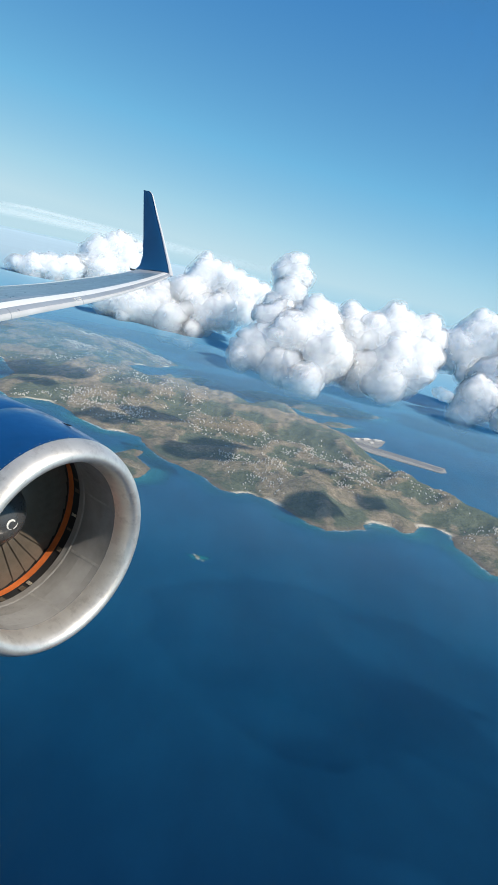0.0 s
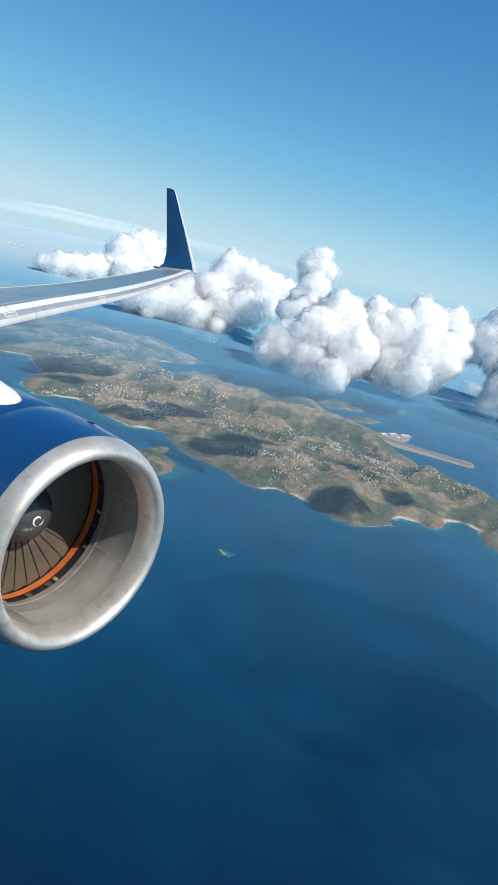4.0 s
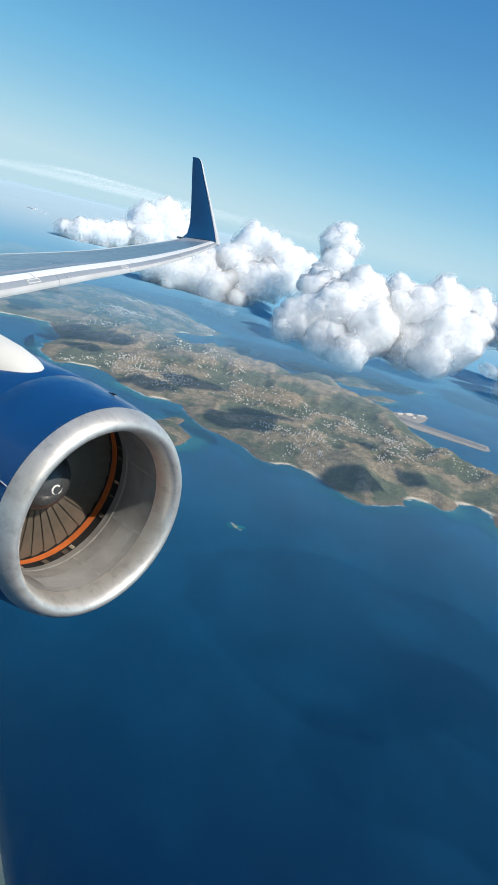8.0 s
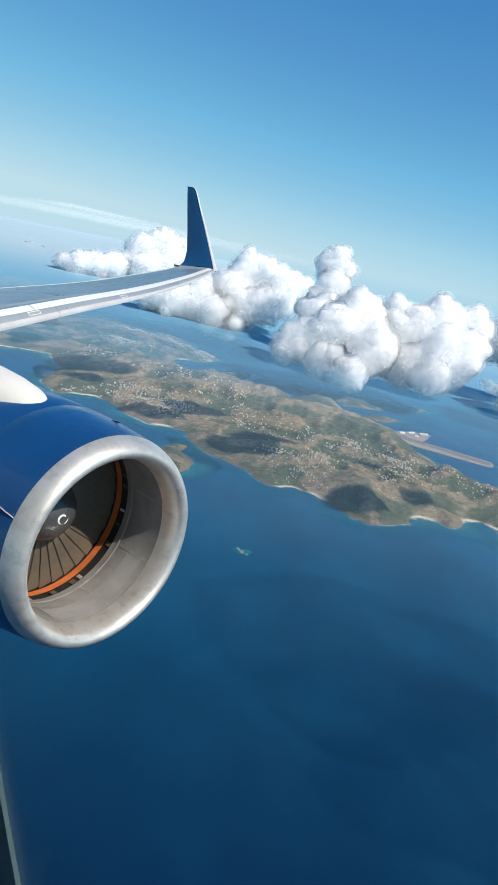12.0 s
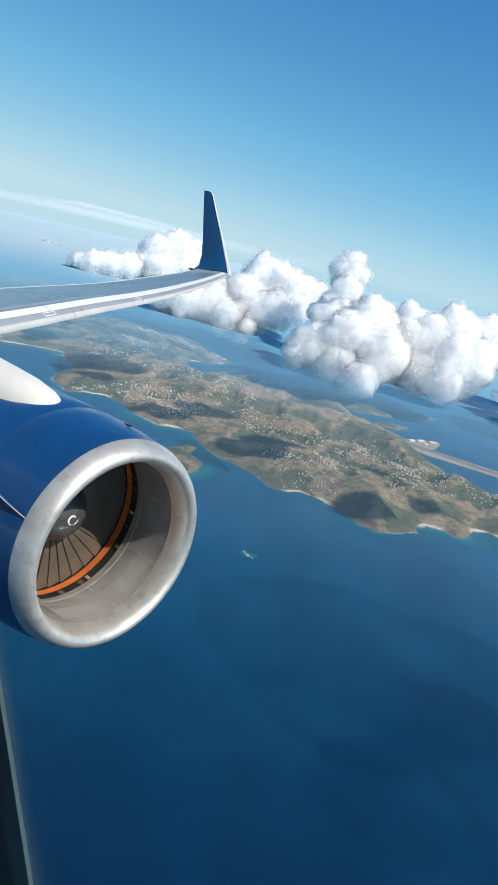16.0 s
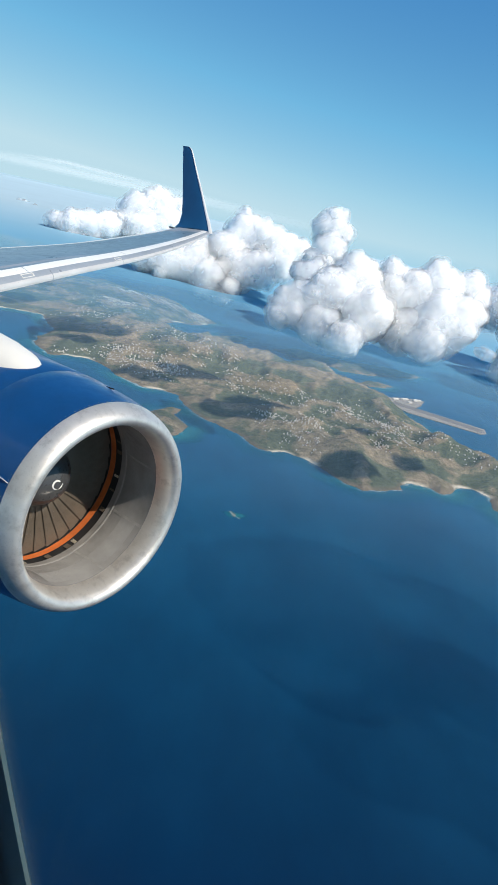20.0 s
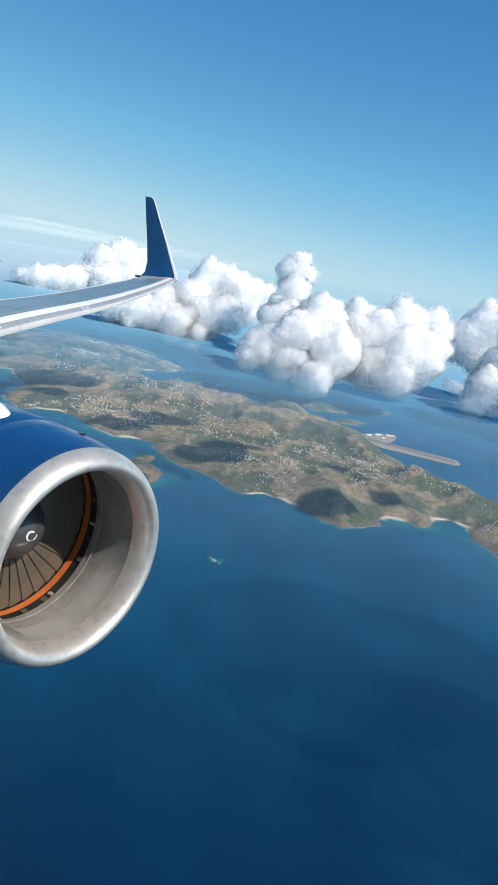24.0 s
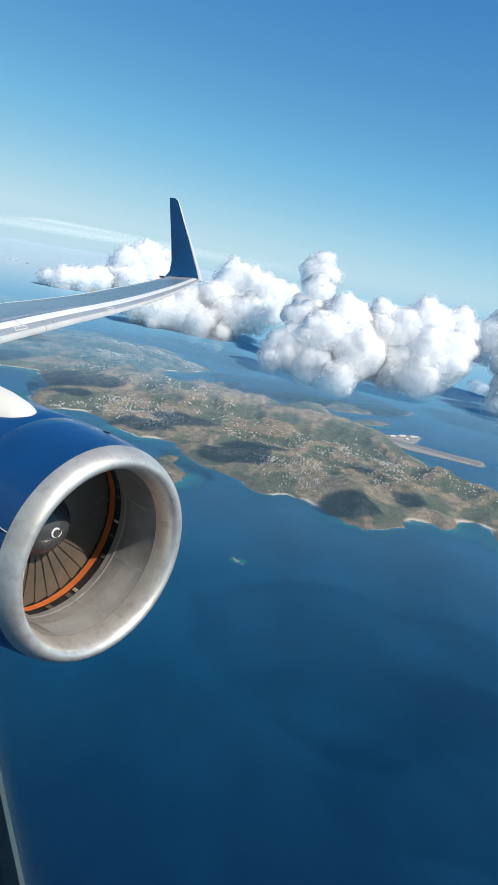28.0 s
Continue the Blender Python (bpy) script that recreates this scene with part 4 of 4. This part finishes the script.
def winglet():
    """Blended winglet: the tip curves up into a tapering blade."""
    v, fcs = [], []
    st = [(0.0, -10.72, 3.50, -12.39, 3.43, 12.45), (0.15, -11.06, 3.82, -12.38, 3.60, 12.60), (0.3, -11.42, 4.19, -12.46, 3.95, 12.70),
          (0.5, -11.89, 4.74, -12.74, 4.59, 12.80), (0.75, -12.41, 5.36, -13.05, 5.29, 12.88), (0.92, -12.76, 5.80, -13.27, 5.82, 12.93), (0.97, -12.88, 5.94, -13.33, 5.97, 12.95), (0.99, -12.97, 6.01, -13.36, 6.03, 12.957), (1.0, -13.08, 6.055, -13.38, 6.06, 12.96)]
    n = 10
    for k, x0, z0, x1, z1, y in st:
        c = x0 - x1
        tilt = min(1, k / 0.3) * radians(84)
        for i in range(2 * n):
            u = i / n if i <= n else (2 * n - i) / n
            uu = u * u * (3 - 2 * u)
            h = 0.045 * c * math.sin(math.pi * min(1, uu**0.6)) * (1 if i <= n else -1)
            v.append((lerp(x0, x1, uu), y - h * math.sin(tilt), lerp(z0, z1, uu) + h * math.cos(tilt)))
    m = 2 * n
    for j in range(len(st) - 1):
        for q in range(m):
            fcs.append((j * m + q, j * m + (q + 1) % m, (j + 1) * m + (q + 1) % m, (j + 1) * m + q))
    fcs.append(tuple(range((len(st) - 1) * m, len(st) * m)))
    w = mpart("winglet", mesh_of("winglet", v, fcs, BLUE_TAIL), air, "tall dark blue blended winglet")
    ev, ef = [], []
    for k, x0, z0, x1, z1, y in st:
        c = x0 - x1
        for a, o in ((-0.012, 0.0), (0.02, -0.034), (0.06, -0.036), (0.06, -0.02), (0.02, 0.02)):
            ev.append((lerp(x0, x1, a), y + o * (0.4 + 0.6 * c), lerp(z0, z1, a)))
    for j in range(len(st) - 1):
        for q in range(5):
            ef.append((j * 5 + q, j * 5 + (q + 1) % 5, j * 5 + 5 + (q + 1) % 5, j * 5 + 5 + q))
    mpart("winglet_edge", mesh_of("winglet_edge", ev, ef, SLAT), w, "bare metal winglet leading edge")


winglet()


def pylon():
    v, fcs = [], []
    n = 14
    for x, top, w, low in ((-1.35, 1.10, 0.02, 1.05), (-1.45, 1.14, 0.12, 1.0), (-1.64, 1.215, 0.23, 0.96), (-1.9, 1.28, 0.33, 0.92), (-2.2, 1.315, 0.39, 0.88), (-2.6, 1.33, 0.43, 0.86),
                           (-3.6, 1.36, 0.47, 0.82), (-5.5, 1.3, 0.47, 0.8)):
        for i in range(n + 1):
            a = math.pi * i / n
            v.append((x + 0.32, w * math.cos(a) - 0.23, low - 0.02 + (top - low) * math.sin(a) ** 0.7))
    k = n + 1
    for j in range(7):
        for q in range(n):
            fcs.append((j * k + q, j * k + q + 1, (j + 1) * k + q + 1, (j + 1) * k + q))
    mpart("pylon", mesh_of("pylon", v, fcs, WHITE), air, "white pylon fairing above the engine")


pylon()


def window_shape(a, o):
    """A point of the window's rounded, leaning outline at the angle a, pushed out by o, in tangents of the middle gaze."""
    x0, x1, y0, y1 = -0.352, 0.68, -1.15, 1.15
    cx, cy, hx, hy = (x0 + x1) / 2, (y0 + y1) / 2, (x1 - x0) / 2, (y1 - y0) / 2
    ca, sa = math.cos(a), math.sin(a)
    ex = abs(ca) ** 0.45 * (1 if ca >= 0 else -1)
    ey = abs(sa) ** 0.45 * (1 if sa >= 0 else -1)
    y = cy + ey * (hy + o)
    return cx + ex * (hx + o) + 0.006 - 0.125 * (y + 0.627) - (0.10 * (y + 0.627) ** 2 if ca < 0 else 0.0), y


def hull_reach(w, o):
    """How far along w (own frame) from o the hull's skin lies."""
    cy, cz, rad = -6.25, 2.2, 2.5
    a = w.y ** 2 + w.z ** 2
    b = (o.y - cy) * w.y + (o.z - cz) * w.z
    c = (o.y - cy) ** 2 + (o.z - cz) ** 2 - rad * rad
    return (-b + math.sqrt(b * b - a * c)) / a


def window_ring(name, prof, mat, m=120):
    """A ring that follows the window's outline: prof holds (push outwards, metres from the hull's skin)."""
    inv = AIR.inverted()
    o = inv @ EYE
    v, fcs, k = [], [], len(prof)
    for i in range(m):
        for push, dz in prof:
            x, y = window_shape(2 * math.pi * i / m, push)
            w = inv.to_3x3() @ (BASIS[0] * x + BASIS[1] * y - BASIS[2])
            v.append(o + w * (hull_reach(w, o) + dz))
    for i in range(m):
        j = (i + 1) % m
        for q in range(k):
            fcs.append((i * k + q, i * k + (q + 1) % k, j * k + (q + 1) % k, j * k + q))
    return mesh_of(name, v, fcs, mat)


def window_pane():
    """The pane: clear, with long faint painted reflection streaks that fade away from its edge."""
    inv = AIR.inverted()
    o = inv @ EYE
    v, fcs, reflect_fade, edge, m = [], [], [], [], 160
    # second value: strength of the painted soft rim
    rings = ((0.01, 0.5), (-0.012, 0.5), (-0.017, 0.28), (-0.024, 0.09), (-0.036, 0.0), (-0.06, 0.0), (-0.10, 0.0), (-0.15, 0.0), (-0.20, 0.0))
    for push, rim_soft in rings:
        for i in range(m):
            x, y = window_shape(2 * math.pi * i / m, push)
            w = inv.to_3x3() @ (BASIS[0] * x + BASIS[1] * y - BASIS[2])
            v.append(o + w * (hull_reach(w, o) - 0.012))
            reflect_fade.append(max(0.0, 1 + push / 0.2))
            edge.append(rim_soft)
    for k in range(len(rings) - 1):
        for i in range(m):
            j = (i + 1) % m
            fcs.append((k * m + i, k * m + j, (k + 1) * m + j, (k + 1) * m + i))
    fcs.append(tuple(range((len(rings) - 1) * m, len(rings) * m)))
    me = mesh_of("window_pane", v, fcs, PANE)
    me.attributes.new("reflect_fade", "FLOAT", "POINT").data.foreach_set("value", reflect_fade)
    me.attributes.new("edge_blur", "FLOAT", "POINT").data.foreach_set("value", edge)
    return me


def fuselage():
    """The white hull with the cabin window cut through it, its frame and the grey inner surround."""
    cy, cz, rad = -6.25, 2.2, 2.5
    xs = [-17, -15.5, -13] + [lerp(-11, 1.4, i / 16) for i in range(17)] + [lerp(1.5, 6.0, i / 75) for i in range(76)] + [6.5, 8, 10, 12, 13.5, 14.5]
    n = 220
    v = []
    for x in xs:
        k = rad * (1 if -13 <= x <= 10 else max(0.12, 1 - (abs(x + 1.5) - 11.5) ** 2 / 40))
        for q in range(n):
            a = 2 * math.pi * q / n
            v.append((x, cy + k * math.cos(a), cz + k * math.sin(a)))
    V = np.array(v).reshape(len(xs), n, 3)
    C = ((V[:-1] + np.roll(V, -1, 1)[1:]) / 2).reshape(-1, 3)
    W = C @ np.array(AIR.to_3x3()).T + np.array(AIR.translation) - np.array(EYE)
    d = -W @ np.array(BASIS[2])
    d[d < 0.1] = 1e-3
    px, py = W @ np.array(BASIS[0]) / d, W @ np.array(BASIS[1]) / d
    near = (abs(px) < 1.4) & (abs(py) < 1.8)
    D = np.full(len(px), -1.0)
    D[near] = inside_distance([window_shape(2 * math.pi * i / 180, 0.09) for i in range(180)], px[near], py[near])
    keep = (D < 0).reshape(len(xs) - 1, n)
    fcs = [(i * n + q, i * n + (q + 1) % n, (i + 1) * n + (q + 1) % n, (i + 1) * n + q)
           for i in range(len(xs) - 1) for q in range(n) if keep[i, q]]
    fcs.append(tuple(range(n)))
    fcs.append(tuple(reversed(range((len(xs) - 1) * n, len(xs) * n))))
    hull = mpart("fuselage", mesh_of("fuselage", v, fcs, WHITE), air, "white hull with a cabin window")
    mpart("window_frame", window_ring("window_frame", ((0.0, 0.006), (0.15, 0.006), (0.165, 0.0), (0.165, -0.02), (0.006, -0.02)), WHITE), hull)
    mpart("window_reveal", window_ring("window_reveal", ((-0.014, -0.024), (-0.006, -0.064), (0.02, -0.066), (0.02, -0.024)), REVEAL), hull, "beige plastic edge round the window")
    mpart("window_pane", window_pane(), hull, "clear acrylic pane with painted faint vertical reflection streaks").visible_shadow = False
    prof = ((-0.007, -0.069), (0.012, -0.085), (0.02, -0.09), (0.05, -0.095), (0.16, -0.11), (0.30, -0.12), (0.30, -0.09), (0.02, -0.071))
    mpart("window_surround", window_ring("window_surround", prof, TRIM), hull, "grey plastic cabin window surround")


fuselage()


# ---- reef, airport, houses ----
def reef():
    rnd = random.Random(9)
    base = Vector((6, 273, 0))
    for k in range(7):
        bm = bmesh.new()
        bmesh.ops.create_icosphere(bm, subdivisions=3, radius=1)
        s = (rnd.uniform(0.22, 0.55), rnd.uniform(0.22, 0.5), rnd.uniform(0.25, 0.5))
        for vv in bm.verts:
            q = 1 + 0.45 * noise.fractal(vv.co * 1.7 + Vector((k * 7, 0, 0)), 0.8, 2.0, 4)
            vv.co = Vector((vv.co.x * s[0], vv.co.y * s[1], vv.co.z * s[2])) * q
        me = bpy.data.meshes.new("rock")
        bm.to_mesh(me)
        bm.free()
        me.materials.append(ROCK)
        ob = new("rock", me)
        ob.location = base + Vector(((-1.6, 2.6), (-0.9, 1.4), (-0.2, 0.9), (-0.4, -0.4), (0.5, 0.2), (0.2, -1.3), (2.3, -2.2))[k] + (0.05,))
        tagged(ob, "bare brown rock awash in white surf", "rock", "reef rocks")
        v, fcs = [(0, 0, 0.05)], []
        n = 24
        for i in range(n):
            a = 2 * math.pi * i / n
            r = 1 + 0.5 * math.sin(a * 3 + k) * rnd.uniform(0.4, 1)
            v.append((math.cos(a) * (s[0] + 0.2) * r, math.sin(a) * (s[1] + 0.15) * r, 0.05))
        for i in range(n):
            fcs.append((0, 1 + i, 1 + (i + 1) % n))
        mpart("surf", mesh_of("surf", v, fcs, FOAM), ob, "white surf round the rock")


reef()


def reef_shoal():
    n = 40
    v, fcs, shelf = [(6.2, 273.3, 0.03)], [], [0.75]
    for ring, val in ((0.55, 0.5), (1.0, 0.0)):
        for i in range(n):
            a = 2 * math.pi * i / n
            r = ring * (1 + 0.35 * math.sin(2 * a + 1) + 0.2 * math.sin(5 * a))
            v.append((6.2 + 4.2 * r * math.cos(a) - 1.2 * r * math.sin(a), 273.3 + 4.2 * r * math.sin(a), 0.03))
            shelf.append(val)
    for i in range(n):
        j = (i + 1) % n
        fcs += [(0, 1 + i, 1 + j), (1 + i, 1 + n + i, 1 + n + j, 1 + j)]
    me = mesh_of("shallow_water", v, fcs, SHALLOW)
    me.attributes.new("shelf", "FLOAT", "POINT").data.foreach_set("value", shelf)
    me.attributes.new("surf", "FLOAT", "POINT")
    tagged(new("shallow_water", me), "turquoise shoal round the reef rocks", "shallows", kind="structure")


reef_shoal()


def slab(name, pts, z0, z1, mat, label, category, kind=""):
    bm = bmesh.new()
    vs = [bm.verts.new((x, y, z1)) for x, y in pts]
    f = bm.faces.new(vs)
    ext = bmesh.ops.extrude_face_region(bm, geom=[f])
    for g in ext["geom"]:
        if isinstance(g, bmesh.types.BMVert):
            g.co.z = z0
    bmesh.ops.recalc_face_normals(bm, faces=bm.faces[:])
    me = bpy.data.meshes.new(name)
    bm.to_mesh(me)
    bm.free()
    me.materials.append(mat)
    return tagged(new(name, me), label, category, kind=kind)


slab("pavement", [(100, 566), (117.3, 576.7), (133.8, 588.7), (150.4, 590.7), (142.8, 569.2), (136, 557.5), (187.5, 534.5), (185.5, 522), (179, 516.5), (126.8, 535.2), (116, 545)], -0.6, 0.5, APRON,
     "pale airport apron on reclaimed land", "apron", "structure")
slab("runway", [(117, 556), (181.5, 520.8), (185, 531), (120, 566)], 0.3, 0.54, ASPHALT, "grey asphalt runway reaching into the sea", "runway", "structure")


def building(w, d, h, roof, label, category):
    bm = box_bm(-w / 2, w / 2, -d / 2, d / 2, -1.2, h)
    me = bpy.data.meshes.new("house_walls")
    bm.to_mesh(me)
    bm.free()
    me.materials.append(WALL)
    ob = tagged(new(category.replace(" ", "_"), me), label, category)
    o = 0.12 * min(w, d)
    v = [(-w / 2 - o, -d / 2 - o, h), (w / 2 + o, -d / 2 - o, h), (w / 2 + o, d / 2 + o, h), (-w / 2 - o, d / 2 + o, h),
         (-w / 2 + d * 0.35, 0, h + d * 0.3), (w / 2 - d * 0.35, 0, h + d * 0.3)]
    mpart("roof", mesh_of("roof", v, [(0, 1, 5, 4), (2, 3, 4, 5), (1, 2, 5), (3, 0, 4), (3, 2, 1, 0)], roof, False), ob)
    return ob


for x, y, w, d, a in ((122, 573, 6, 2.4, 40), (131, 580, 8, 2.6, 40), (141, 584, 5, 2.5, 20), (134, 571, 3.4, 2, 20), (145, 586, 3, 2.4, 10), (114, 566, 3, 2, 60)):
    ob = building(w, d, 0.9, ROOF_W, "long white airport terminal building beside the apron", "terminal building")
    tagged(ob, group="airport buildings")
    ob.matrix_world = pose(x, y, 0.5, 0, 0, a)

KINDS = [building(0.66, 0.46, 0.36, ROOF_W, "white hillside house with a pale roof", "house"),
         building(0.86, 0.48, 0.36, ROOF_W, "long white hillside house with a pale roof", "house"),
         building(0.55, 0.45, 0.42, ROOF_W, "small white hillside house with a pale roof", "house"),
         building(0.8, 0.55, 0.38, ROOF_R, "white hillside house with a red roof", "house")]
for k in KINDS:
    tagged(k, group="hillside houses")
WEST_TOWNS = ((60, 612, 9, 50), (-150, 770, 18, 120), (-75, 765, 18, 110), (-130, 478, 8, 30), (-84, 493, 26, 60), (-55, 478, 16, 70),
              (-104, 500, 20, 40), (-26, 530, 22, 40), (33, 414, 18, 45), (66, 470, 24, 60), (94, 448, 18, 50), (39, 385, 14, 25), (90, 410, 16, 40))
EAST_TOWNS = ((119, 425, 12, 16), (142, 410, 12, 18), (13, 405, 14, 25), (-145, 700, 22, 130), (-112, 790, 26, 150), (-60, 745, 14, 50),
              (-150, 620, 30, 40), (35, 610, 16, 40), (70, 585, 16, 40), (10, 480, 30, 50), (-60, 560, 30, 60), (170, 370, 20, 40),
              (210, 340, 25, 50))


def houses():
    rnd = random.Random(77)
    rs = np.random.RandomState(5)
    spots = []
    for tx, ty, tr, num in WEST_TOWNS + EAST_TOWNS:
        num = int(num * 2.6)
        hub = rs.normal(0, tr * 0.5, (2, 1 + num // 5))
        pick = rs.randint(0, hub.shape[1], num)
        along = rs.normal(0, 4.5, num)
        way = pick * 2.4
        X = (tx + hub[0, pick] + along * np.cos(way) + rs.normal(0, 1.6, num))[None]
        Y = (ty + hub[1, pick] + along * np.sin(way) + rs.normal(0, 1.6, num))[None]
        D = MAIN.dist(X, Y)
        Z = MAIN.height(X, Y, D)
        spots += [(float(x), float(y), float(z)) for x, y, z, q in zip(X[0], Y[0], Z[0], D[0]) if q > 4]
    for tx, ty, tr, num in ((152, 712, 12, 30), (95, 713, 22, 24)):
        X, Y = tx + rs.normal(0, tr, (1, num)), ty + rs.normal(0, tr * 0.4, (1, num))
        D = LONG.dist(X, Y)
        Z = LONG.height(X, Y, D)
        spots += [(float(x), float(y), float(z)) for x, y, z, q in zip(X[0], Y[0], Z[0], D[0]) if q > 1.5]
    X, Y = -423 + rs.normal(0, 60, (1, 150)), 1061 + rs.normal(0, 60, (1, 150))
    D = WEST.dist(X, Y)
    Z = WEST.height(X, Y, D)
    spots += [(float(x), float(y), float(z)) for x, y, z, q in zip(X[0], Y[0], Z[0], D[0]) if q > 4]
    near = sorted(spots, key=lambda p: math.hypot(p[0], p[1]))
    first = dict.fromkeys(range(4), True)
    for i, (x, y, z) in enumerate(near[:280]):
        k = rnd.choices(range(4), (4, 3, 3, 1.2))[0]
        sc = rnd.uniform(0.55, 1.1)
        m = pose(x, y, z + 0.25, 0, 0, rnd.uniform(0, 180)) @ Matrix.Diagonal((sc, sc, sc, 1))
        if first[k]:
            KINDS[k].matrix_world = m
            first[k] = False
        else:
            copy_thing(KINDS[k], m @ Matrix.Diagonal(tuple(1 / q for q in KINDS[k].scale) + (1,)))
    v, fcs = [], []
    for x, y, z in near[280:]:
        a, w, d, h = rnd.uniform(0, 3.14), rnd.uniform(0.5, 1.05), rnd.uniform(0.4, 0.65), rnd.uniform(0.3, 0.5)
        b = len(v)
        for zz in (z - 0.6, z + h):
            for sx, sy in ((-1, -1), (1, -1), (1, 1), (-1, 1)):
                px, py = sx * w / 2, sy * d / 2
                v.append((x + px * math.cos(a) - py * math.sin(a), y + px * math.sin(a) + py * math.cos(a), zz))
        v.append((x, y, z + h + 0.35))
        fcs += [(b, b + 1, b + 5, b + 4), (b + 1, b + 2, b + 6, b + 5), (b + 2, b + 3, b + 7, b + 6), (b + 3, b, b + 4, b + 7)]
        fcs += [(b + 4, b + 5, b + 8), (b + 5, b + 6, b + 8), (b + 6, b + 7, b + 8), (b + 7, b + 4, b + 8)]
    far = new("far_houses", mesh_of("far_houses", v, fcs, WALL, False))
    tagged(far, "many tiny white houses of distant towns", "houses", kind="stuff")


houses()
